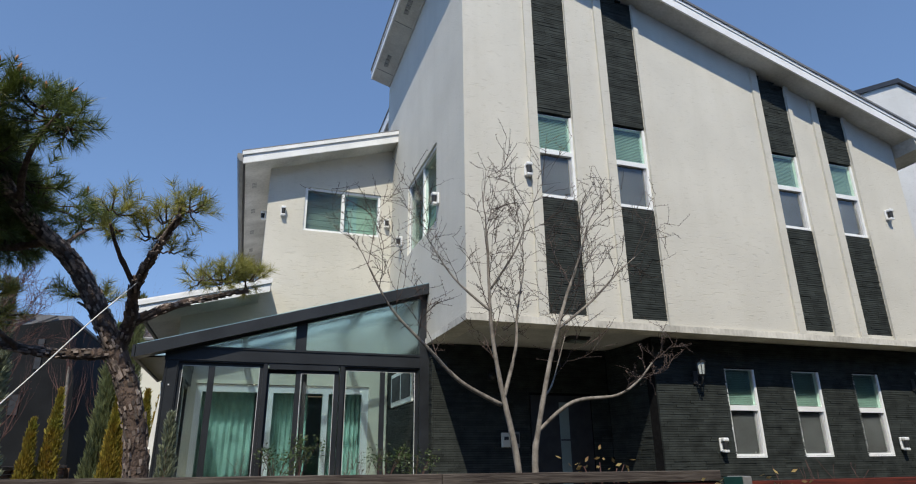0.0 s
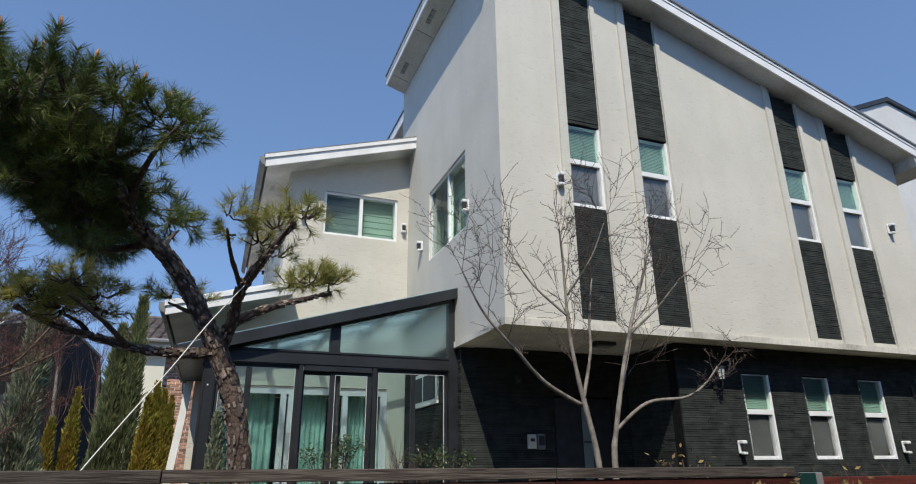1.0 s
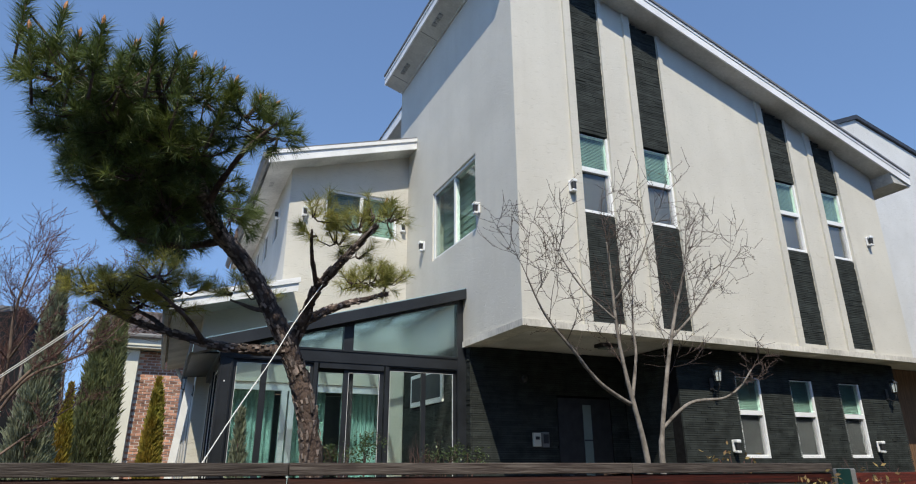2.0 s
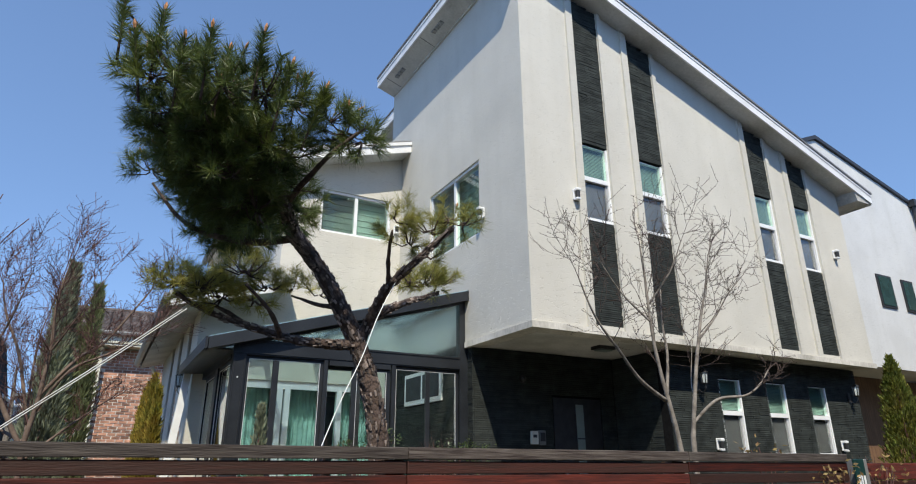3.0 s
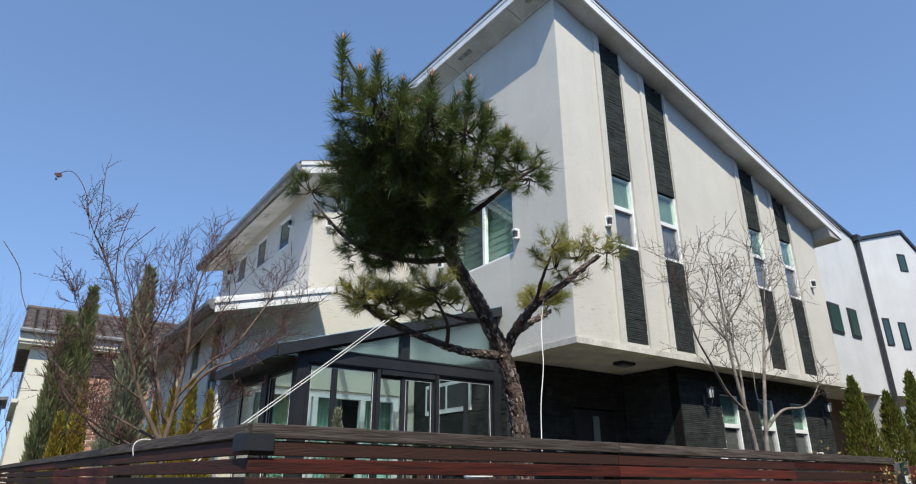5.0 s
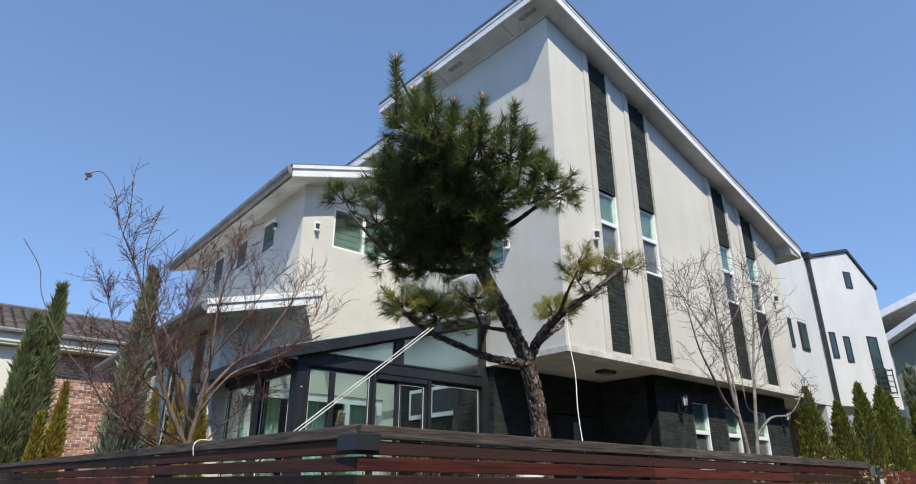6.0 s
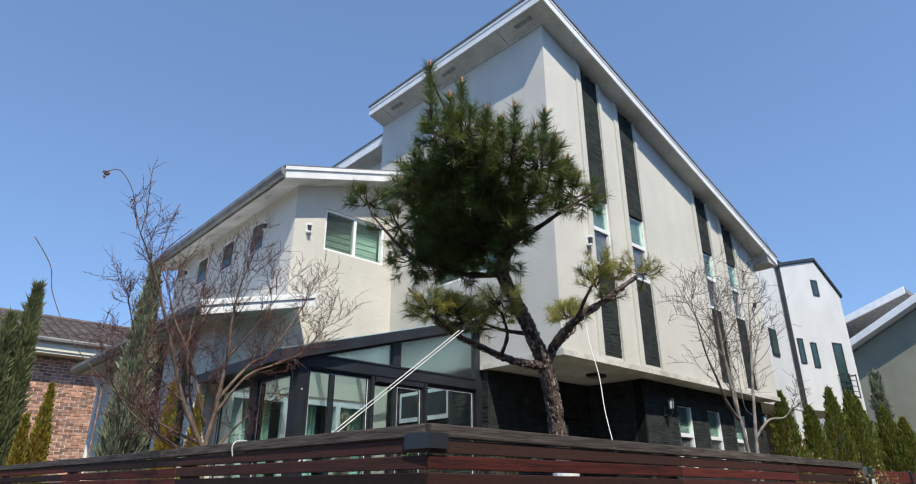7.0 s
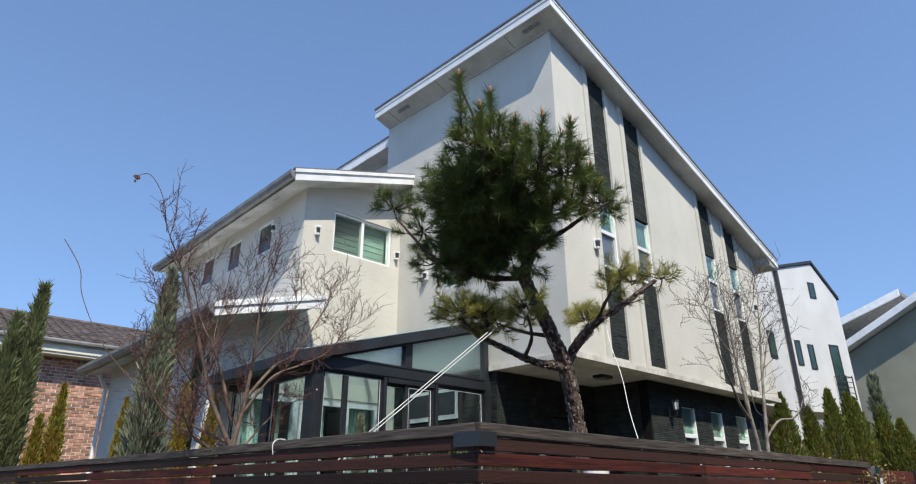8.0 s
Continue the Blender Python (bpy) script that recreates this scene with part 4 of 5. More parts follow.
run((FX - 0.011, FY), 0.0, [2.05, 1.85, 1.62], 21, drop=0.004, z_top=1.478)
run((FX, FY + 0.014), radians(93.5), [2.4] * 6, 21, drop=-0.001, z_top=1.478, inner=-1)
bm = bmesh.new()
box(bm, FX - 0.024, FX + 0.075, FY - 0.034, FY - 0.026, 1.430, 1.492)
box(bm, FX - 0.034, FX - 0.026, FY - 0.024, FY + 0.13, 1.430, 1.492)
box(bm, FX - 0.034, FX - 0.024, FY - 0.034, FY - 0.024, 1.430, 1.492)
part("corner_bracket", bm, ALU, fence, "dark metal corner bracket")
# panel and posts beyond the sign
panel = thing("board_fence", "closed red-brown timber fence beside the sign post", "fence")
for k in range(11):
    part("board", B(0.52, 1.95, FY - 0.012, FY + 0.012, 0.08 + k * 0.125, 0.198 + k * 0.125, 0.004), SLATWOOD, panel)
for x in (1.98, 3.3):
    part("post", B(x, x + 0.06, FY - 0.03, FY + 0.03, 0.0, 1.46, 0.004), ALU, panel)
for k in range(11):
    part("board", B(2.05, 3.29, FY + 0.0, FY + 0.022, 0.08 + k * 0.125, 0.198 + k * 0.125, 0.004), SLATWOOD, panel)
for k in range(11):
    part("board", B(3.4, 9.0, FY + 0.0, FY + 0.022, 0.08 + k * 0.125, 0.198 + k * 0.125, 0.004), SLATWOOD, panel)
sign = thing("sign_post", "grey metal post with a small dark green number sign", "sign")
part("post", B(0.42, 0.51, FY - 0.05, FY + 0.05, 0.0, 1.475, 0.006), GREY_GUTTER, sign)
part("plate", B(0.30, 0.425, FY - 0.075, FY - 0.062, 1.24, 1.475, 0.003), SIGN, sign, "dark green plate with white bars")
for k, w in enumerate((0.02, 0.016, 0.022)):
    part("number_bar", B(0.322 + k * 0.031, 0.322 + k * 0.031 + w, FY - 0.079, FY - 0.0755, 1.305, 1.365), PVC, sign)
part("text_bar", B(0.325, 0.40, FY - 0.079, FY - 0.0755, 1.265, 1.28), PVC, sign)


def cable(name, label, cat, pts, r, material, smooth_steps=6):
    bm = bmesh.new()
    s = spline(pts, smooth_steps)
    tube(bm, s, [r] * len(s), 6)
    return tagged(finish(name, bm, material, smooth=True), label, cat)


cable("cable_loop", "white cable looped over the fence cap", "cable", [(-5.335, -1.72, 1.45), (-5.343, -1.72, 1.505), (-5.315, -1.71, 1.536), (-5.26, -1.70, 1.540), (-5.19, -1.68, 1.515)], 0.003, ROPE)


# ---------- plants ----------
def grow(segs, tips, p, d, length, r, depth, rng, droop=0.0, spread=0.7, up=0.12, fork=0.7):
    """Adds a wandering branch and its side twigs to segs as (points, radii)."""
    n = 5
    pts, rads = [p], [r]
    dd = d.normalized()
    for k in range(n):
        dd = (dd + Vector((rng.uniform(-1, 1), rng.uniform(-1, 1), rng.uniform(-1, 1))) * 0.16 + Vector((0, 0, up - droop))).normalized()
        p = p + dd * (length / n)
        pts.append(p)
        rads.append(r * (1 - 0.75 * (k + 1) / n))
    segs.append((pts, rads))
    if depth == 0:
        tips.append((pts[-1], dd))
        return
    for k in range(1, n + 1):
        for _ in range(1 if k == n or rng.random() < fork else 0):
            axis = Vector((rng.uniform(-1, 1), rng.uniform(-1, 1), rng.uniform(-0.6, 0.9))).normalized()
            nd = ((pts[k] - pts[k - 1]).normalized() + axis * spread).normalized()
            grow(segs, tips, pts[k], nd, length * rng.uniform(0.5, 0.8), max(rads[k] * 0.62, 0.0022), depth - 1, rng, droop, spread, up, fork)


def bare_tree(name, label, limbs, rng, material, twig_mat, length, depth, spread=0.7, up=0.12, group="", fork=0.7, buds=False):
    """Leafless tree: limbs are runs of (x, y, z) with a start and end radius."""
    t = thing(name, label, "tree", group)
    wood = bmesh.new()
    segs, tips = [], []
    for ctrl, r0, r1, side in limbs:
        s = spline(ctrl, 7)
        m = len(s) - 1
        reach = length * (side[2] if len(side) > 2 else 1.0)
        deep = side[3] if len(side) > 3 else depth
        tube(wood, s, [r0 + (r1 - r0) * k / m for k in range(m + 1)], 8, 0.18)
        for k in range(side[0], m + 1, side[1]):
            dd = (s[min(k + 1, m)] - s[k - 1]).normalized()
            axis = Vector((rng.uniform(-1, 1), rng.uniform(-1, 1), rng.uniform(-0.3, 0.7))).normalized()
            grow(segs, tips, s[k], (dd + axis * 0.9).normalized(), reach * rng.uniform(0.6, 1.1), max((r0 + (r1 - r0) * k / m) * 0.5, 0.004), deep, rng, 0, spread, up, fork)
        grow(segs, tips, s[-1], (s[-1] - s[-3]).normalized(), reach, r1, deep, rng, 0, spread, up, fork)
    part("trunk", wood, material, t, smooth=True)
    tw = bmesh.new()
    for pts, rads in segs:
        tube(tw, pts, [r * 0.5 + 0.0007 for r in rads], 4 if rads[0] < 0.006 else 5)
        if rads[0] < 0.006 and buds:
            for q in pts[1:]:
                e = Vector((rng.uniform(-1, 1), rng.uniform(-1, 1), rng.uniform(-0.2, 1.0))).normalized()
                tube(tw, [q, q + e * 0.007, q + e * 0.014], [0.001, 0.0021, 0.0005], 3)
    tagged(part("crown", tw, twig_mat, t), kind="stuff")
    return t, tips


rng = random.Random(12)
bare_tree("bare_tree", "leafless young two-stemmed tree with smooth grey bark behind the fence", [
    ([(-0.50, -2.62, 0.0), (-0.56, -2.62, 0.9), (-0.60, -2.62, 1.53), (-0.664, -2.62, 1.87), (-0.70, -2.61, 2.06), (-0.743, -2.60, 2.41), (-0.75, -2.59, 2.91), (-0.755, -2.58, 3.11)], 0.0265, 0.0065, (30, 3)),
    ([(-0.46, -2.68, 0.0), (-0.50, -2.66, 0.9), (-0.503, -2.66, 1.545), (-0.471, -2.66, 1.743), (-0.36, -2.66, 2.18), (-0.21, -2.65, 2.61), (-0.11, -2.64, 2.83), (0.02, -2.62, 3.17)], 0.0265, 0.0058, (32, 3)),
    ([(-0.70, -2.62, 1.90), (-0.98, -2.66, 2.03), (-1.20, -2.70, 2.22), (-1.44, -2.74, 2.44), (-1.60, -2.78, 2.69)], 0.0156, 0.0050, (12, 4)),
    ([(-0.471, -2.66, 1.74), (-0.25, -2.72, 1.915), (0.05, -2.76, 1.96), (0.20, -2.79, 2.05), (0.31, -2.81, 2.17)], 0.0140, 0.0050, (16, 6, 0.55)),
    ([(-0.28, -2.66, 2.4), (0.02, -2.6, 2.62), (0.28, -2.56, 2.86), (0.45, -2.55, 3.0)], 0.0101, 0.0036, (8, 4)),
    ([(-0.745, -2.6, 2.5), (-0.98, -2.55, 2.72), (-1.15, -2.5, 3.0)], 0.0094, 0.0036, (6, 4)),
    ([(-0.74, -2.6, 2.65), (-0.60, -2.72, 2.9), (-0.52, -2.8, 3.15)], 0.0086, 0.0036, (6, 4)),
    ([(-0.68, -2.62, 1.94), (-0.56, -2.56, 2.26), (-0.51, -2.5, 2.51), (-0.42, -2.44, 2.85)], 0.0140, 0.0050, (10, 4)),
    ([(-0.42, -2.66, 1.95), (-0.28, -2.52, 2.06), (-0.12, -2.44, 2.4)], 0.0078, 0.0029, (8, 5)),
], rng, BARK_GREY, GREYTWIG, 0.37, 2, 1.1, 0.01, "", 0.8, True)

rng = random.Random(21)
bare_tree("bare_shrub_tree", "leafless many-branched tree with thin red-brown twigs in the garden corner", [
    ([(-4.83, -0.10, 0.0), (-4.85, -0.14, 0.9), (-4.89, -0.17, 1.53), (-4.86, -0.20, 1.86), (-4.84, -0.25, 2.29), (-4.86, -0.30, 2.63), (-4.84, -0.32, 2.90), (-4.80, -0.35, 3.10)], 0.0279, 0.0041, (18, 2, 0.8)),
    ([(-4.89, -0.17, 1.55), (-5.10, -0.15, 1.92), (-5.23, -0.16, 2.24), (-5.38, -0.18, 2.61), (-5.53, -0.20, 2.95), (-5.68, -0.24, 3.19)], 0.0213, 0.0049, (9, 2, 0.7)),
    ([(-5.68, -0.24, 3.19), (-5.67, -0.26, 3.38), (-5.69, -0.28, 3.60), (-5.70, -0.30, 3.74)], 0.0049, 0.0025, (5, 4, 0.35, 0)),
    ([(-4.86, -0.20, 1.95), (-4.65, -0.25, 2.25), (-4.48, -0.30, 2.39), (-4.27, -0.30, 2.75), (-4.18, -0.30, 2.92)], 0.0164, 0.0041, (6, 2, 0.8)),
    ([(-4.86, -0.20, 1.84), (-4.68, -0.30, 2.15), (-4.45, -0.38, 2.28), (-4.22, -0.42, 2.42), (-4.05, -0.42, 2.65)], 0.0131, 0.0033, (6, 2, 0.8)),
    ([(-4.90, -0.12, 1.75), (-5.05, -0.05, 2.26), (-5.22, 0.04, 2.62), (-5.30, 0.08, 2.90)], 0.0148, 0.0041, (5, 2, 0.8)),
    ([(-4.87, -0.14, 1.6), (-5.05, 0.02, 1.70), (-5.25, 0.15, 1.82)], 0.0139, 0.0082, (8, 4, 0.7)),
    ([(-4.86, -0.15, 1.45), (-5.2, -0.3, 1.60), (-5.55, -0.38, 1.80), (-5.75, -0.4, 2.05)], 0.0131, 0.0033, (7, 2, 0.7)),
    ([(-4.86, -0.15, 1.5), (-4.62, -0.05, 1.75), (-4.40, 0.02, 1.95)], 0.0115, 0.0041, (5, 2, 0.7)),
    ([(-5.10, -0.15, 1.92), (-5.32, -0.25, 2.05), (-5.55, -0.32, 2.28), (-5.68, -0.35, 2.55)], 0.0082, 0.0033, (5, 2, 0.7)),
    ([(-5.23, -0.16, 2.24), (-5.12, -0.35, 2.55), (-5.05, -0.48, 2.85)], 0.0082, 0.0033, (5, 2, 0.7)),
    ([(-4.84, -0.25, 2.29), (-4.70, -0.40, 2.55), (-4.56, -0.50, 2.85)], 0.0090, 0.0033, (5, 2, 0.7)),
    ([(-4.85, -0.14, 1.52), (-5.15, -0.35, 1.55), (-5.40, -0.62, 1.62), (-5.55, -0.80, 1.74)], 0.0098, 0.0033, (7, 2, 0.6)),
    ([(-4.88, -0.1, 1.55), (-4.95, 0.15, 2.0), (-4.98, 0.3, 2.45), (-4.95, 0.36, 2.75)], 0.0115, 0.0033, (5, 2, 0.8)),
], rng, LIMB, TWIG, 0.36, 2, 1.0, 0.03, "", 0.9, True)
r3 = random.Random(77)
dead = bmesh.new()
for k in range(14):
    q = Vector((-6.02, -0.25, 3.60)) + Vector((r3.gauss(0, 0.010), r3.gauss(0, 0.010), r3.gauss(0, 0.014)))
    box(dead, q.x - 0.008, q.x + 0.008, q.y - 0.003, q.y + 0.003, q.z - 0.010, q.z + 0.010)
tagged(finish("dead_leaf", dead, TWIG), "brown withered leaf cluster hanging on a twig", "leaf")
cable("whip", "long thin whip shoot at the top of the bare tree", "twig", [(-5.72, -0.28, 3.2), (-5.8, -0.27, 3.5), (-5.92, -0.26, 3.66), (-6.02, -0.25, 3.62)], 0.003, TWIG)
cable("whip", "long curved whip shoot leaning out of the bare tree", "twig", [(-5.25, 0.15, 1.82), (-5.55, 0.32, 2.06), (-5.85, 0.45, 2.4), (-6.05, 0.52, 2.77), (-6.12, 0.5, 3.0), (-6.28, 0.5, 3.22)], 0.0035, LIMB)
for k, (x, y, z, h) in enumerate(((-5.45, -0.19, 2.8, 0.75), (-5.30, 0.08, 2.88, 0.55), (-4.95, 0.36, 2.72, 0.8))):
    cable("whip", "long thin whip shoot at the top of the bare tree", "twig", [(x, y, z), (x - 0.02 + r3.uniform(-0.1, 0.1), y, z + h * 0.5), (x + r3.uniform(-0.16, 0.1), y + r3.uniform(-0.1, 0.1), z + h)], 0.004, TWIG)


# pine with pads of long needles
def brush(vs, fs, p, d, length, count, needle, rng, blade=0.0027):
    """A shoot set with needles that lean forward; each needle is a thin folded blade."""
    d = d.normalized()
    s = d.cross(Vector((0.2, 0.3, 0.93)))
    s = s.normalized() if s.length > 0.05 else Vector((1, 0, 0))
    u = s.cross(d)
    for k in range(count):
        t = rng.random() ** 0.7
        a = rng.uniform(0, 2 * math.pi)
        rad = s * math.cos(a) + u * math.sin(a)
        lean = rng.uniform(0.35, 0.95)
        nd = (d * lean + rad * rng.uniform(0.6, 0.95) + Vector((0, 0, rng.uniform(-0.12, 0.12)))).normalized()
        o = p + d * (length * t)
        w = nd.cross(Vector((rng.uniform(-1, 1), rng.uniform(-1, 1), rng.uniform(-1, 1)))).normalized() * blade
        n = len(vs)
        e = o + nd * needle * rng.uniform(0.75, 1.1)
        vs += [o - w, o + w, e]
        fs.append((n, n + 1, n + 2))


def pine():
    t = thing("pine_tree", "shaped garden pine with flaking bark and dense dark-green needle pads", "tree")
    rng = random.Random(33)
    V = Vector
    wood = bmesh.new()
    runs = [
        ([(-2.70, -2.0, 0), (-2.76, -2.05, 0.9), (-2.80, -2.07, 1.6), (-2.90, -2.10, 2.0), (-3.04, -2.12, 2.3), (-3.22, -2.09, 2.62), (-3.38, -2.09, 2.82), (-3.48, -2.14, 2.90), (-3.58, -2.28, 3.00), (-3.68, -2.43, 3.14), (-3.8, -2.5, 3.3)], 0.075, 0.030),
        ([(-2.97, -2.12, 2.20), (-3.2, -2.13, 2.19), (-3.42, -2.12, 2.20), (-3.66, -2.08, 2.26), (-3.92, -2.05, 2.33), (-4.14, -2.05, 2.43)], 0.034, 0.010),
        ([(-3.5, -2.11, 2.21), (-3.62, -2.3, 2.32), (-3.8, -2.42, 2.44)], 0.018, 0.008),
        ([(-3.72, -2.07, 2.28), (-3.82, -1.92, 2.38), (-3.95, -1.85, 2.45)], 0.018, 0.008),
        ([(-2.98, -2.12, 2.22), (-2.93, -2.22, 2.40), (-2.90, -2.40, 2.55), (-2.82, -2.58, 2.66), (-2.74, -2.72, 2.76), (-2.66, -2.84, 2.86)], 0.042, 0.010),
        ([(-2.90, -2.40, 2.55), (-2.98, -2.58, 2.70), (-3.02, -2.72, 2.82)], 0.018, 0.007),
        ([(-2.93, -2.2, 2.38), (-2.72, -2.17, 2.50), (-2.52, -2.08, 2.59), (-2.28, -1.92, 2.70)], 0.030, 0.010),
        ([(-3.12, -2.1, 2.45), (-3.2, -1.9, 2.50), (-3.35, -1.68, 2.60)], 0.022, 0.008),
        ([(-3.60, -2.3, 3.03), (-3.52, -2.6, 3.14), (-3.42, -2.78, 3.26), (-3.30, -2.92, 3.36)], 0.022, 0.008),
        ([(-3.8, -2.5, 3.3), (-3.92, -2.75, 3.45), (-3.98, -2.95, 3.6)], 0.024, 0.008),
        ([(-3.75, -2.48, 3.24), (-4.1, -2.5, 3.4), (-4.45, -2.58, 3.7), (-4.66, -2.62, 3.9)], 0.026, 0.006),
        ([(-3.46, -2.12, 2.88), (-3.75, -1.95, 2.86), (-4.1, -1.75, 2.98), (-4.36, -1.55, 3.32)], 0.028, 0.008),
        ([(-3.40, -2.09, 2.84), (-3.38, -1.90, 3.00), (-3.36, -1.65, 3.14)], 0.018, 0.007),
        ([(-3.68, -2.43, 3.14), (-3.75, -2.15, 3.3), (-3.85, -1.9, 3.5)], 0.022, 0.008),
    ]
    for ctrl, r0, r1 in runs:
        s = spline(ctrl, 8)
        m = len(s) - 1
        tube(wood, s, [r0 + (r1 - r0) * k / m for k in range(m + 1)], 10, 0.38)
    vs, fs = [], []
    buds = []

    def clump(c, r, n, flat=0.75, bud=0.12, lift=0.55, twig=True, dense=66):
        c = V(c)
        for _ in range(n):
            d = V((rng.gauss(0, 1), rng.gauss(0, 1), rng.gauss(0, 1))).normalized()
            p = c + V((d.x, d.y, d.z * flat)) * r * rng.uniform(0.25, 1.0) ** 0.6
            a = (d + V((0, 0, lift))).normalized()
            ln = rng.uniform(0.06, 0.12)
            brush(vs, fs, p, a, ln, dense, 0.105 if dense > 60 else 0.088, rng, 0.0021 if dense > 60 else 0.0016)
            if twig and rng.random() < 0.5:
                tube(wood, [c + (p - c) * 0.15, c + (p - c) * 0.6 + V((0, 0, -0.01)), p + a * ln * 0.8], [0.007, 0.005, 0.003], 4)
            if rng.random() < bud and d.z > 0.1:
                buds.append((p + a * ln, a, 0.008))

    def leader(p, d, n=3):
        """Upright leading shoots with a bud at the tip."""
        p, d = V(p), V(d).normalized()
        for k in range(n):
            brush(vs, fs, p + d * 0.10 * k, d, 0.12, 130, 0.10, rng)
        e = p + d * (0.10 * n + 0.03)
        tube(wood, [p - d * 0.1, e], [0.008, 0.005], 5)
        buds.append((e, d, 0.011))
    C = V((-3.98, -2.26, 3.24))
    for k in range(58):
        d = V((rng.gauss(0, 1), rng.gauss(0, 1), rng.gauss(0, 1))).normalized()
        q = C + V((d.x * 0.47, d.y * 0.56, d.z * 0.42)) * rng.uniform(0.3, 1.0)
        q.x += 0.42 * max(0.0, C.z - q.z)
        q.y += 0.35 * max(0.0, C.z - q.z)
        q.z += 0.22 * (C.x - q.x) * (1 if q.z > C.z else 0.1)
        # slanting underside of the crown
        under = -0.66 * q.x + 0.13 * q.y - 0.74 * q.z - 0.06
        if under > 0:
            q += V((0.66, -0.13, 0.74)) * under
        clump(q, 0.20, 22, bud=0.04)
    for c, r, n in (((-3.38, -2.80, 3.36), 0.14, 20), ((-3.48, -2.72, 3.46), 0.15, 20), ((-3.28, -2.82, 3.32), 0.10, 13), ((-4.38, -1.52, 3.42), 0.13, 18), ((-3.42, -1.72, 3.18), 0.12, 15), ((-3.34, -1.55, 3.26), 0.11, 13), ((-3.90, -1.50, 3.06), 0.16, 24), ((-4.12, -1.60, 3.26), 0.17, 24), ((-3.85, -1.85, 3.02), 0.16, 22), ((-4.46, -2.55, 3.55), 0.17, 26), ((-3.78, -1.72, 2.99), 0.17, 26), ((-3.95, -1.62, 3.02), 0.18, 26), ((-4.38, -2.70, 3.52), 0.18, 28), ((-4.12, -2.85, 3.42), 0.18, 26), ((-3.90, -2.90, 3.42), 0.18, 26), ((-3.7, -2.75, 3.5), 0.16, 22)):
        clump(c, r, n)
    for p, d in (((-4.68, -2.63, 4.0), (-0.05, 0, 1)), ((-4.47, -2.73, 3.91), (0.03, 0, 1)), ((-4.23, -3.00, 3.69), (0.0, -0.1, 1)), ((-3.96, -3.04, 3.74), (0.05, -0.1, 1)), ((-4.6, -2.75, 3.72), (-0.2, -0.1, 1)), ((-4.35, -2.85, 3.68), (0, -0.1, 1)), ((-3.78, -2.98, 3.62), (0.15, -0.15, 1)), ((-4.1, -2.75, 3.76), (0.1, 0, 1)), ((-3.55, -2.9, 3.58), (0.25, -0.15, 1)), ((-4.2, -2.4, 3.82), (0, 0.1, 1))):
        d = V(d).normalized()
        leader(V(p) - d * 0.34, d, 3)
    # lower pads, meshed apart to take the needle colour with sunlight in it
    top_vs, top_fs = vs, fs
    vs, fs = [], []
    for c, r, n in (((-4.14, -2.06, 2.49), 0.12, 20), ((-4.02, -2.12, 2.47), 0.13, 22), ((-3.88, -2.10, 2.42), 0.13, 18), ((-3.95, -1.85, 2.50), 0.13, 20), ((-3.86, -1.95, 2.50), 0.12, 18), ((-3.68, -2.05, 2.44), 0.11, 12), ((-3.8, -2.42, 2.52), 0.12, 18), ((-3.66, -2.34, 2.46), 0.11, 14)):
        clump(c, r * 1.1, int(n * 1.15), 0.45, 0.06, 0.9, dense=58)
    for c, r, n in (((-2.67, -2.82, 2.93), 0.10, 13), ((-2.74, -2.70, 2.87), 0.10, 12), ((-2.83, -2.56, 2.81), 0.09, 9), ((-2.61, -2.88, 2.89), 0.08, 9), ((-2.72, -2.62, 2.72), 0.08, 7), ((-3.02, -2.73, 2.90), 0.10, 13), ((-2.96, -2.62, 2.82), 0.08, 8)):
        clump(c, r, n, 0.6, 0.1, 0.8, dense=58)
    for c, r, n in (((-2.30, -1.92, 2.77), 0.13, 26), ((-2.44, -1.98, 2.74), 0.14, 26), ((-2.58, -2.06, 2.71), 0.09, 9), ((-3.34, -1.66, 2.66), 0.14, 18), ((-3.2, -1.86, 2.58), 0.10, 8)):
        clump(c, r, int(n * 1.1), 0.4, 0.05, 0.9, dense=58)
    trunk = part("trunk", wood, BARK, t, "flaking grey-brown pine bark", smooth=True)
    pv, pf = [], []
    for (ctrl, r0, r1), count in zip((runs[0], runs[1], runs[4], runs[6]), (1300, 220, 220, 120)):
        sp = spline(ctrl, 8)
        m = len(sp) - 1
        for _ in range(count):
            k = rng.randrange(8 if count == 1300 else 1, m)
            f = rng.random()
            c = sp[k].lerp(sp[k + 1] if k < m else sp[k], f)
            d = (sp[min(k + 1, m)] - sp[k - 1]).normalized()
            sd = d.cross(V((0.31, 0.23, 0.92))).normalized()
            ud = sd.cross(d)
            a = rng.uniform(0, 6.283)
            nrm = sd * math.cos(a) + ud * math.sin(a)
            tan = d.cross(nrm)
            r = r0 + (r1 - r0) * (k + f) / m
            hl, hw, th = rng.uniform(0.009, 0.022), rng.uniform(0.005, 0.011) * min(1, r / 0.04 + 0.2), rng.uniform(0.003, 0.008)
            o = c + nrm * (r * 0.96)
            tip = nrm * rng.uniform(0.0, 0.006)
            n = len(pv)
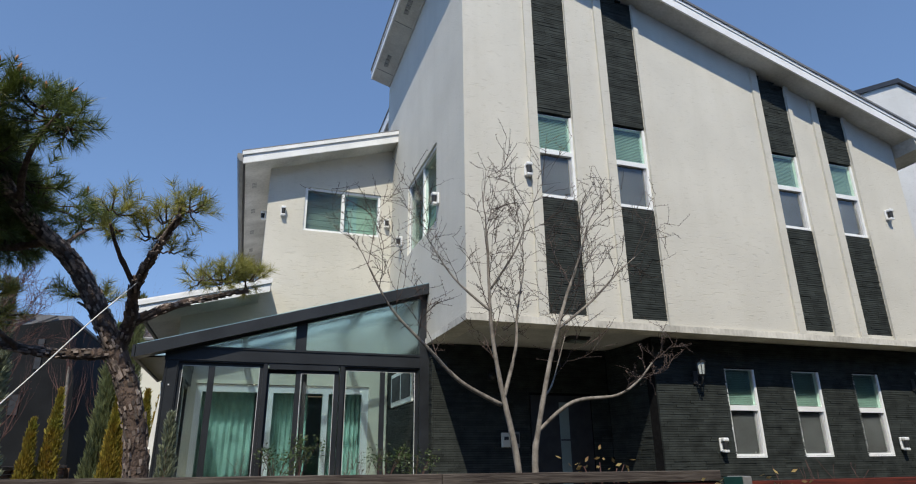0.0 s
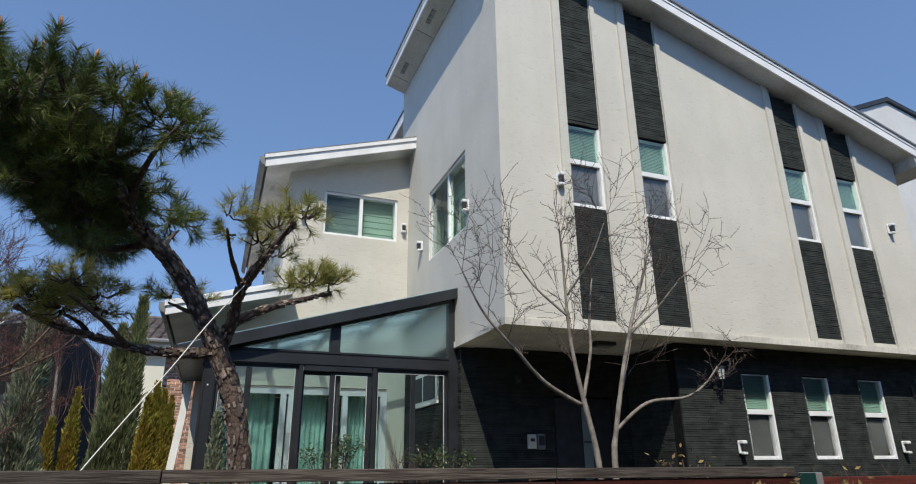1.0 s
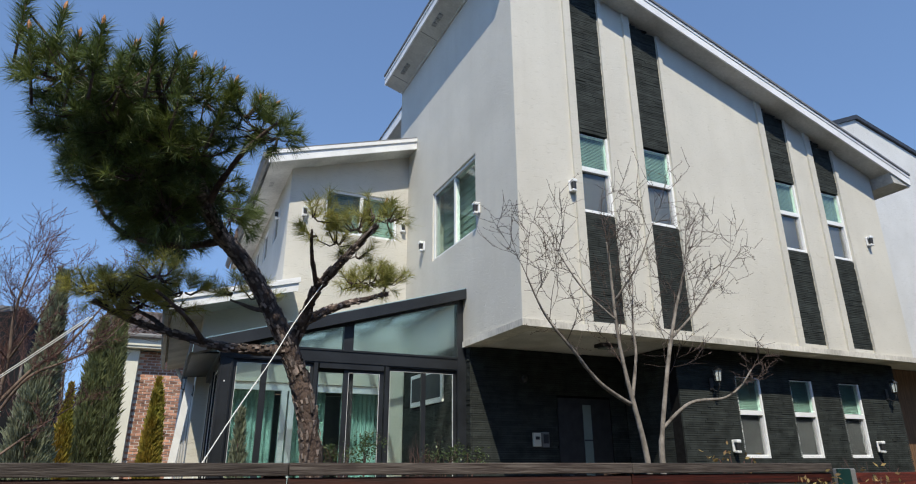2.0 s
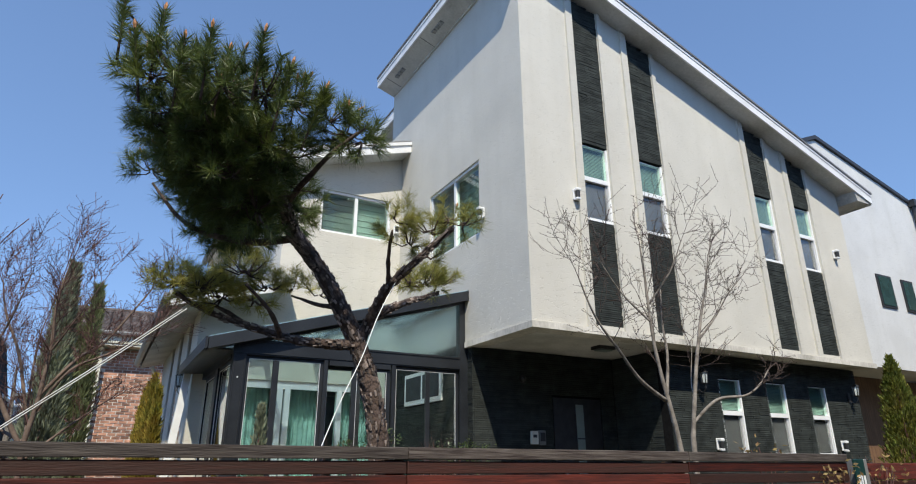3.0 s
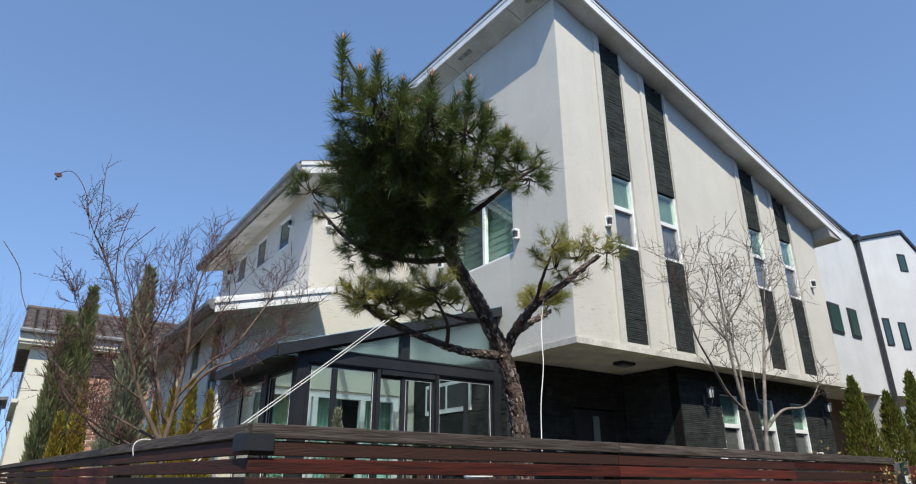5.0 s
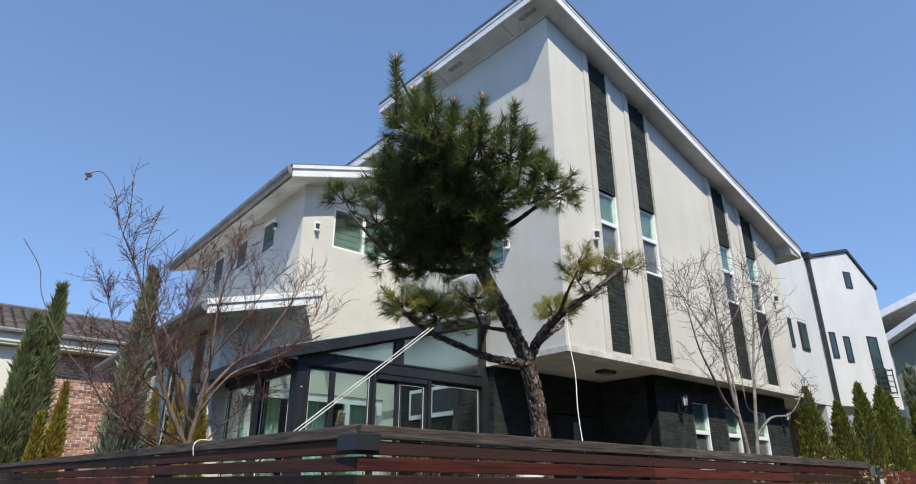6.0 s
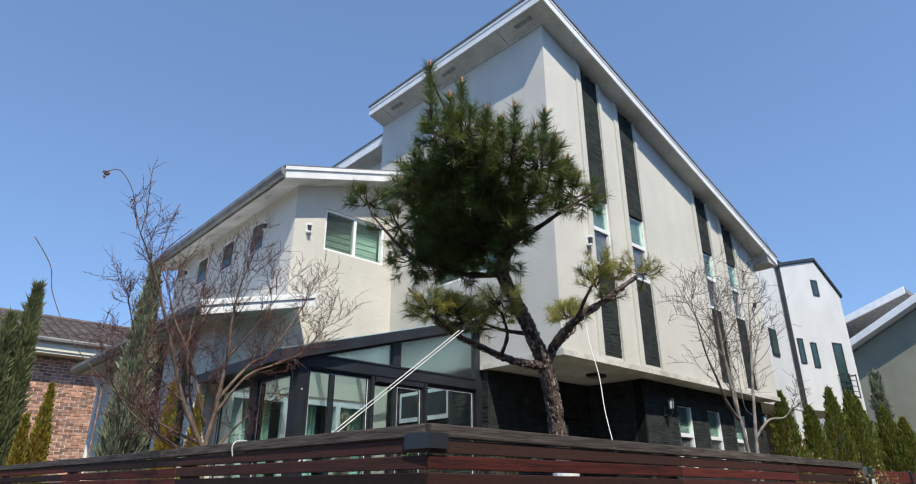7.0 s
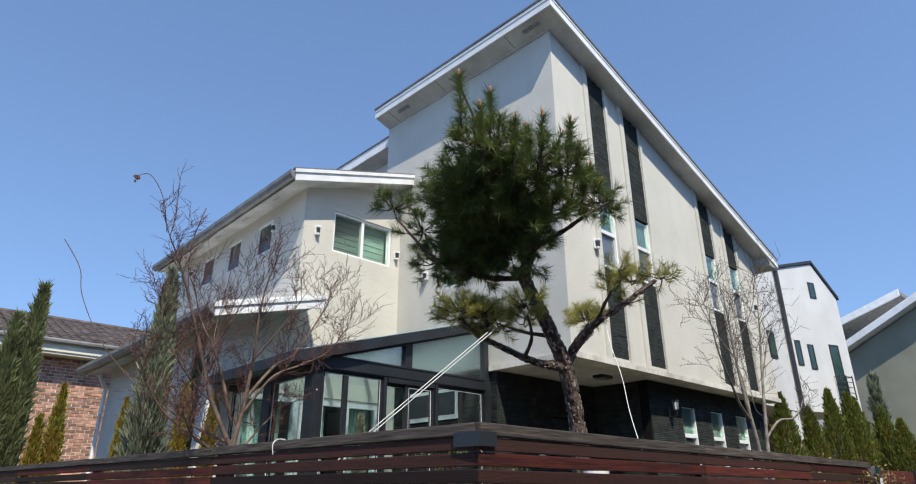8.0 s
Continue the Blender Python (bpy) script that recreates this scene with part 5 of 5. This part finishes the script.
            lo = [o - d * hl - tan * hw * 0.7, o - d * hl * 0.8 + tan * hw, o + d * hl + tan * hw * 0.6, o + d * hl * 0.9 - tan * hw]
            pv += lo + [q + nrm * th + (tip if i > 1 else V((0, 0, 0))) for i, q in enumerate(lo)]
            pf += [tuple(n + i for i in q) for q in BOXF]
    tagged(mesh_from("bark_flake", pv, pf, BARK_PLATE, trunk), kind="stuff")
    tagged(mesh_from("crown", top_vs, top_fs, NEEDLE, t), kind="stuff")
    tagged(mesh_from("lower_crown", vs, fs, NEEDLE_SUNLIT, t, ), kind="stuff")
    for p, a, r in buds:
        part("bud", tube(bmesh.new(), [p, p + a * r * 2.6, p + a * r * 5], [r * 0.75, r, r * 0.25], 6), BUD, t)


pine()


def conifer(name, label, at, height, radius, count, material, rng, group, shape=1.0, spray=0.10, slim=0.16):
    """Column or cone of upright sprays round a stem; shape under 1 keeps it full to the top."""
    t = thing(name, label, "conifer", group)
    stem = bmesh.new()
    tube(stem, [(0, 0, 0), (0.01, 0, height * 0.5), (0, 0, height * 0.96)], [0.045, 0.03, 0.006], 7)
    vs, fs = [], []
    ph = rng.uniform(0, 9)
    for _ in range(count):
        h = rng.random() ** 0.9
        a = rng.uniform(0, 2 * math.pi)
        lump = 1 + 0.3 * noise.noise(Vector((math.cos(a) * 1.6, math.sin(a) * 1.6, h * height * 2.2 + ph))) + 0.25 * noise.noise(Vector((math.cos(a) * 4, math.sin(a) * 4, h * height * 7 + ph)))
        prof = (1 - h) ** (0.75 * shape) * min(1.0, 0.55 + 2.2 * h) * lump
        r = radius * prof * rng.uniform(0.45, 1.05)
        p = Vector((math.cos(a) * r, math.sin(a) * r, 0.04 + h * height * 0.97))
        out = Vector((math.cos(a), math.sin(a), 0))
        ln = spray * rng.uniform(0.6, 1.35) * (1.5 if rng.random() < 0.12 else 1)
        d = (out * rng.uniform(0.05, 0.85) + Vector((rng.uniform(-0.25, 0.25), rng.uniform(-0.25, 0.25), 1.0))).normalized()
        side = d.cross(Vector((rng.uniform(-1, 1), rng.uniform(-1, 1), 0.2))).normalized() * ln * slim
        fold = d.cross(side).normalized() * ln * slim * 0.4
        n = len(vs)
        vs += [p, p + d * ln * 0.45 + side + fold, p + d * ln, p + d * ln * 0.5 - side + fold]
        fs += [(n, n + 1, n + 2), (n, n + 2, n + 3)]
    part("stem", stem, TWIG, t)
    tagged(mesh_from("foliage", vs, fs, material, t), kind="stuff")
    t.matrix_basis = pose(*at)
    return t


rng = random.Random(5)
conifer("juniper", "narrow blue-green juniper column in the side garden", (-4.93, 1.9, 0), 3.62, 0.31, 17000, JUNIPER, rng, "columnar junipers", 1.0, 0.085, 0.10)
for x, y, h, r in ((-4.88, 10.2, 5.45, 0.36), (-5.22, 10.1, 4.70, 0.35)):
    conifer("juniper", "tall narrow grey-green juniper column in the garden", (x, y, 0), h, r, 15000, JUNIPER_GREEN, rng, "columnar junipers", 0.85, 0.15, 0.07)
for x, y, h, r in ((-3.75, 6.9, 2.8, 0.24), (-3.78, 5.4, 2.75, 0.25), (-3.80, 4.05, 2.72, 0.25), (-3.80, 3.0, 2.42, 0.20), (-5.05, 5.40, 2.72, 0.26), (-5.30, 5.2, 2.25, 0.22)):
    conifer("thuja", "small golden-green thuja cone beside the house", (x, y, 0), h, r, 9000, THUJA, rng, "golden thujas", 1.0, 0.055)
for x, y, h, r in ((9.25, 0.66, 3.5, 0.68), (10.1, 0.35, 3.2, 0.6), (10.5, -0.05, 3.65, 0.6), (10.9, -0.35, 3.55, 0.65), (12.1, -0.15, 3.6, 0.7), (12.6, -0.6, 3.3, 0.75), (11.8, -1.15, 2.9, 0.7), (12.8, -1.6, 3.0, 0.75)):
    conifer("thuja", "dense green thuja cone in a row by the street", (x, y, 0), h, r, 11000, THUJA_GREEN, rng, "green thujas along the street", 1.0, 0.075)
conifer("juniper", "slender dark juniper column by the street", (13.0, -0.50, 0), 4.2, 0.3, 6000, JUNIPER, rng, "columnar junipers", 0.8, 0.15)
conifer("dwarf_conifer", "small grey-green dwarf conifer in front of the sunroom", (-2.93, 0.88, 0), 2.06, 0.16, 4000, JUNIPER, rng, "", 0.8, 0.05)


def rope(pts, label, gap=0.010):
    bm = bmesh.new()
    for off in ((-gap, gap) if gap else (0,)):
        s = spline([(x + off, y - off, z) for x, y, z in pts], 8)
        tube(bm, s, [0.0030] * len(s), 6, 0.25)
    return tagged(finish("guy_rope", bm, ROPE, smooth=True), label, "rope", "guy ropes on the pine")


rope([(-2.87, -2.46, 2.58), (-3.045, -2.612, 2.30), (-3.195, -2.775, 2.02), (-3.36, -2.915, 1.74), (-3.52, -3.08, 1.45)], "white rope tied from the pine branch down to the fence", 0)
rope([(-4.10, -2.32, 2.28), (-4.45, -2.21, 1.97), (-4.95, -2.08, 1.54), (-5.1, -2.05, 1.40)], "white rope tied from the low pine branch to the side fence")

# shrubs behind the fence
rng = random.Random(44)
for x, y, h, seed in ((-2.2, 0.6, 1.55, 1), (-1.5, 0.4, 1.5, 2), (-0.8, 0.5, 1.6, 3), (2.2, -2.5, 1.35, 4), (4.6, -1.9, 1.55, 5)):
    r2 = random.Random(seed)
    limbs = []
    for k in range(4):
        a = r2.uniform(0, 6.28)
        limbs.append(([(x, y, 0), (x + 0.12 * math.cos(a), y + 0.12 * math.sin(a), h * 0.5), (x + 0.3 * math.cos(a), y + 0.3 * math.sin(a), h * 0.85)], 0.014, 0.005, (9, 4)))
    bare_tree("bare_shrub", "low leafless shrub with thin brown twigs", limbs, r2, TWIG, TWIG, 0.28, 1, 0.8, 0.1, "low bare shrubs")


def leafy_plant(at, n, rng, foliage=LEAFY, wide=1.0, label="small shrub with yellowed spring leaves at the fence", group="leafy shrubs at the fence"):
    t = thing("leafy_plant", label, "shrub", group)
    st = bmesh.new()
    vs, fs = [], []
    for k in range(6):
        a = rng.uniform(0, 6.28)
        tip = Vector((0.14 * wide * math.cos(a), 0.06 * wide * math.sin(a), rng.uniform(-0.02, 0.10) * wide))
        tube(st, [(0, 0, -at[2]), (0, 0, -0.3), tip * 0.5 + Vector((0, 0, -0.1)), tip], [0.006, 0.005, 0.004, 0.003], 5)
        for _ in range(n):
            p = tip + Vector((rng.gauss(0, 0.05), rng.gauss(0, 0.04), rng.gauss(-0.02, 0.05)))
            d = Vector((rng.gauss(0, 1), rng.gauss(0, 1), rng.gauss(0.3, 0.7))).normalized()
            s = d.cross(Vector((rng.gauss(0, 1), rng.gauss(0, 1), rng.gauss(0, 1)))).normalized()
            i = len(vs)
            vs += [p, p + d * 0.018 + s * 0.009, p + d * 0.04, p + d * 0.018 - s * 0.009]
            fs.append((i, i + 1, i + 2, i + 3))
    part("stem", st, TWIG, t)
    tagged(mesh_from("leaves", vs, fs, foliage, t), kind="stuff")
    t.matrix_basis = pose(*at)


leafy_plant((0.10, -3.36, 1.33), 15, random.Random(6))
leafy_plant((0.62, -3.36, 1.36), 8, random.Random(7))
leafy_plant((-0.30, -3.1, 1.46), 5, random.Random(8))
for k, (x, y, z) in enumerate(((-1.62, 0.75, 1.66), (-1.85, 0.85, 1.55), (-0.72, 0.7, 1.55), (-0.35, 0.8, 1.50))):
    leafy_plant((x, y, z), 45, random.Random(90 + k), GREENLEAF, 1.3, "small evergreen shrub with dark glossy leaves before the sunroom", "evergreen shrubs at the sunroom")

for k, (x, y, m, h) in enumerate(((-3.86, -2.95, PVC, 1.36), (-3.45, -2.93, PVC, 1.33), (-3.30, -2.95, YELLOW, 1.30), (-3.62, -2.97, YELLOW, 1.22))):
    t = thing("garden_tub", ("yellow" if m is YELLOW else "white") + " plastic tub stacked behind the fence", "tub", "tubs behind the fence")
    part("stand", B(x - 0.10, x + 0.10, y - 0.08, y + 0.08, 0.004, h - 0.16, 0.006), GREY_GUTTER, t)
    bm = bmesh.new()
    tube(bm, [(x, y, h - 0.158), (x, y, h - 0.02), (x, y, h - 0.018), (x, y, h)], [0.055, 0.07, 0.078, 0.078], 14)
    part("bowl", bm, m, t)

# ---------- neighbouring houses ----------
nb = thing("white_house", "tall white rendered house with a dark roof edge", "house", "neighbouring houses")
bm = P([(8.6, 3.85), (17.4, 3.85), (17.4, 9.26), (12.62, 10.42), (8.6, 8.75)], "y", 2.95, 9.5)
part("wall", bm, STUCCO_PLAIN, nb)
bm = bmesh.new()
prism(bm, [(8.5, 8.71), (12.62, 10.43), (17.4, 9.27), (17.4, 9.38), (12.62, 10.55), (8.5, 8.83)], "y", 2.88, 9.6)
part("roof", bm, DARKMETAL, nb)
M = pose(17.4, 2.95, 0, 0, 0, -18.6)


def at_m(ob, m=M):
    ob.matrix_basis = m
    return ob


at_m(part("gable_wall", P([(0.004, 3.9), (3.38, 3.9), (3.38, 8.5), (2.25, 9.80), (0.004, 9.25)], "y", 0.0, 7.0), STUCCO_PLAIN, nb))
at_m(part("gable_roof", P([(-0.05, 9.26), (2.25, 9.82), (3.46, 8.42), (3.46, 8.54), (2.26, 9.94), (-0.05, 9.37)], "y", -0.07, 7.1), DARKMETAL, nb))
for a, b, c, d in ((1.82, 2.18, 8.32, 8.97), (0.36, 0.66, 5.56, 6.50), (1.04, 1.36, 5.46, 6.40), (2.27, 2.80, 4.36, 6.50)):
    bm = bmesh.new()
    f = 0.05
    box(bm, a, a + f, -0.03, 0.0, c, d)
    box(bm, b - f, b, -0.03, 0.0, c, d)
    box(bm, a + f, b - f, -0.03, 0.0, c, c + f)
    box(bm, a + f, b - f, -0.03, 0.0, d - f, d)
    w = at_m(part("window", bm, DARKMETAL, nb))
    p = part("pane", B(a + f, b - f, -0.02, -0.004, c + f, d - f), NBGLASS, w)
bm = bmesh.new()
for k in range(5):
    bar(bm, (2.2, -0.22, 4.45 + k * 0.2), (2.9, -0.22, 4.45 + k * 0.2), 0.025, 0.025)
for s in (2.2, 2.55, 2.9):
    bar(bm, (s, -0.22, 4.4), (s, -0.22, 5.3), 0.03, 0.03)
for s in (2.2, 2.9):
    bar(bm, (s, -0.22, 5.25), (s, 0.0, 5.25), 0.03, 0.03)
    bar(bm, (s, -0.22, 4.45), (s, 0.0, 4.45), 0.03, 0.03)
at_m(part("balcony_rail", bm, DARKMETAL, nb))
at_m(part("balcony_sill", B(2.15, 2.95, -0.26, 0.0, 4.28, 4.36), STUCCO_PLAIN, nb))
for a, b in ((14.2, 14.95), (15.5, 16.1)):
    w = part("window", B(a, b, 2.91, 2.945, 5.58, 6.54), DARKMETAL, nb)
    part("pane", B(a + 0.06, b - 0.06, 2.895, 2.909, 5.64, 6.48), NBGLASS, w)
bm = bmesh.new()
tube(bm, [(17.32, 2.84, 9.25), (17.32, 2.84, 0.0)], [0.075, 0.075], 8)
box(bm, 17.18, 17.46, 2.74, 2.94, 9.2, 9.42)
part("downpipe", bm, DARKMETAL, nb, "dark grey downpipe with a hopper head")
part("lower_wall", B(8.6, 20.4, 4.3, 4.5, 0, 3.84), BROWNWOOD, nb, "brown timber lower wall")
part("pier", B(16.55, 17.2, 2.97, 3.4, 0, 3.84), STUCCO_PLAIN, nb)

ol = thing("olive_house", "olive-grey rendered house with a white sloping eave", "house", "neighbouring houses")
ol.matrix_basis = pose(0, 0, -0.65)
part("wall", P([(-14, 0), (4.4, 0), (4.4, 8.5), (-3.5, 12.7), (-14, 7.2)], "x", 30, 40), OLIVE, ol)
part("eave", P([(4.9, 8.33), (4.9, 8.68), (-3.5, 13.1), (-14.5, 7.4), (-14.5, 7.1), (-3.5, 12.72)], "x", 29.2, 40.5), WHITE, ol, "white metal eave")
part("rear_wall", B(34, 42, 3.0, 9.0, 0, 9.4), STUCCO_PLAIN, ol)
part("rear_roof", P([(2.0, 12.0), (9.4, 9.45), (9.4, 9.7), (2.0, 12.25)], "x", 33.3, 43), SHINGLE, ol, "grey shingle roof")
part("rear_fascia", P([(2.0, 11.9), (9.4, 9.35), (9.4, 9.72), (2.0, 12.27)], "x", 33.1, 33.29), WHITE, ol)

bh = thing("brick_house", "red brick house with a brown tiled roof and cream eaves", "house", "neighbouring houses")
BY = 15.8
wall = part("wall", B(-4.62, 6.0, BY + 0.010, BY + 7.5, 0, 4.85), LIGHTMORTAR, bh)
part("bay", B(-5.75, -4.62, BY - 0.25, BY + 7.5, 0, 4.85), CREAM, bh, "cream rendered bay")
part("eave_board", B(-6.05, 6.4, BY - 0.55, BY - 0.52, 4.95, 5.22), CREAM, bh)
part("eave_soffit", B(-6.05, 6.4, BY - 0.515, BY + 0.5, 4.88, 4.95), CREAM, bh)
part("side_eave", B(-6.08, -6.052, BY - 0.55, BY + 7.8, 4.95, 5.22), CREAM, bh)
part("roof", P([(BY - 0.6, 5.23), (BY + 3.9, 6.78), (BY + 8.2, 5.23)], "x", -6.08, 6.4), TILE, bh)
bm = bmesh.new()
tube(bm, [(-6.1, BY - 0.62, 5.24), (6.4, BY - 0.62, 5.24)], [0.075, 0.075], 8)
part("gutter", bm, GREY_GUTTER, bh)
bm = bmesh.new()
tube(bm, [(-6.1, BY + 3.9, 6.83), (6.4, BY + 3.9, 6.83)], [0.12, 0.12], 8)
part("ridge", bm, TILE, bh)
vs, fs = [], []
for j in range(15):
    y0 = BY - 0.6 + j * 0.3
    z0 = 5.26 + j * 0.1035
    for i in range(42):
        x0 = -6.06 + i * 0.297
        n = len(vs)
        for yy, zz in ((y0 - 0.02, z0 + 0.03), (y0 + 0.3, z0 + 0.105)):
            for k in range(5):
                vs.append((x0 + 0.29 * k / 4, yy, zz + 0.055 * math.sin(math.pi * k / 4)))
        fs += [(n + k, n + k + 1, n + 6 + k, n + 5 + k) for k in range(4)]
        fs.append((n, n + 4, n + 3, n + 2, n + 1))
tagged(mesh_from("roof_tiles", vs, fs, TILE, bh), kind="stuff")
part("upper_rail", B(-5.9, -5.75, BY - 0.3, BY + 7, 3.3, 3.4), CREAM, bh)

dk = thing("charcoal_house", "charcoal clad house with a dark standing-seam roof", "house", "neighbouring houses")
part("wall", P([(-20, 0), (-7.85, 0), (-8.25, 4.4), (-8.75, 6.7), (-12, 6.0), (-20, 4.5)], "y", 20, 30), CHARCOAL, dk)
part("roof", P([(-20, 4.52), (-12, 6.02), (-8.7, 6.74), (-8.7, 6.84), (-20, 6.84)], "y", 20.2, 30), ROOFSHEET, dk)
for k in range(9):
    bm = bmesh.new()
    bar(bm, (-9.2 - k * 0.75, 20.12, 6.80), (-10.8 - k * 0.75, 20.12, 6.0), 0.05, 0.05)
    part("seam", bm, DARKMETAL, dk)
part("window", B(-9.6, -9.4, 19.95, 19.99, 4.8, 5.9), DARKMETAL, dk)
part("window", B(-10.1, -9.8, 19.95, 19.99, 3.2, 3.9), DARKMETAL, dk)

wh = thing("pale_house", "pale grey low house with a white curved roof edge", "house", "neighbouring houses")
part("wall", P([(-20, 3.0), (-8.5, 3.0), (-8.5, 4.3), (-9.3, 4.9), (-10.2, 5.35), (-12, 5.9), (-20, 6.1)], "y", 28, 36), STUCCO_PLAIN, wh)
part("roof_edge", P([(-8.3, 4.25), (-9.25, 4.95), (-10.2, 5.4), (-12, 5.95), (-20, 6.15), (-20, 6.3), (-12, 6.1), (-10.15, 5.55), (-9.15, 5.1), (-8.15, 4.38)], "y", 27.7, 36), WHITE, wh)
part("opening", B(-12, -8.6, 29, 29.2, 0, 3.0), ROOMDARK, wh)
part("post", B(-10.35, -10.2, 28, 28.2, 0, 3.0), WHITE, wh)
for k in range(10):
    part("garage_slat", B(-12, -8.6, 28.6, 28.62, 0.3 + k * 0.18, 0.42 + k * 0.18), GREY_GUTTER, wh)
ga = thing("grey_garage", "low blue-grey clad outbuilding with a flat metal roof", "garage", "neighbouring houses")
part("wall", B(-9.3, -6.2, 44, 50, 0, 5.75), GREYCLAD, ga)
part("roof", P([(-9.6, 5.70), (-6.0, 6.05), (-6.0, 6.25), (-9.6, 5.90)], "y", 43.6, 50.4), ROOFSHEET, ga)
part("rail", B(-9.2, -6.3, 43.9, 43.99, 3.1, 3.25), WHITE, ga)
sh = thing("white_shed", "small white flat-roofed building in the distance", "house", "neighbouring houses")
part("wall", B(-8.6, -7.2, 32, 36, 0, 4.2), STUCCO_PLAIN, sh)
part("roof", B(-8.7, -7.1, 31.8, 36.2, 4.2, 4.35), WHITE, sh)

for k, (x, y, h) in enumerate(((-8.9, 30, 8.0), (-7.6, 34, 8.5), (-6.6, 33, 8.0), (-10.3, 38, 10.5), (-5.6, 36, 8.0), (-12.5, 34, 8.0), (-9.5, 17, 5.5), (-8.2, 19, 6.0), (-7.2, 21, 6.0), (-6.9, 26, 7.0), (-11, 25, 7.0))):
    r2 = random.Random(60 + k)
    limbs = [([(x, y, 0), (x + 0.1, y, h * 0.4), (x - 0.05, y, h * 0.8)], 0.14, 0.03, (5, 1))]
    bare_tree("distant_tree", "leafless upright tree in the distance", limbs, r2, BARK_GREY, TWIG, h * 0.26, 2, 0.45, 0.28, "distant bare trees")

# bricks of the neighbour's wall, one by one in the part that is in view
rng = random.Random(2)
shared = []
for k in range(3):
    me = bpy.data.meshes.new("brick")
    bm = B(0, 0.222, 0, 0.05, 0, 0.070, 0.003) if k == 0 else B(0, 0.222 - 0.005 * k, 0, 0.05, 0, 0.070)
    bm.to_mesh(me)
    bm.free()
    me.materials.append(BRICK)
    shared.append(me)
vs, fs = [], []
for j in range(55):
    z = 0.02 + j * 0.088
    for i in range(46):
        x = -4.60 + i * 0.240 - (0.12 if j % 2 else 0)
        if x < -4.62 or z + 0.075 > 4.85:
            continue
        y = BY + rng.uniform(-0.008, 0.006)
        if x < -2.75 and z > 1.7:
            ob = new("brick", shared[rng.randrange(3)])
            ob.parent = wall
            ob.location = (x, y, z)
        else:
            add_box(vs, fs, x, x + 0.222, y, y + 0.05, z, z + 0.070)
tagged(mesh_from("brickwork", vs, fs, BRICKS, wall), kind="stuff")
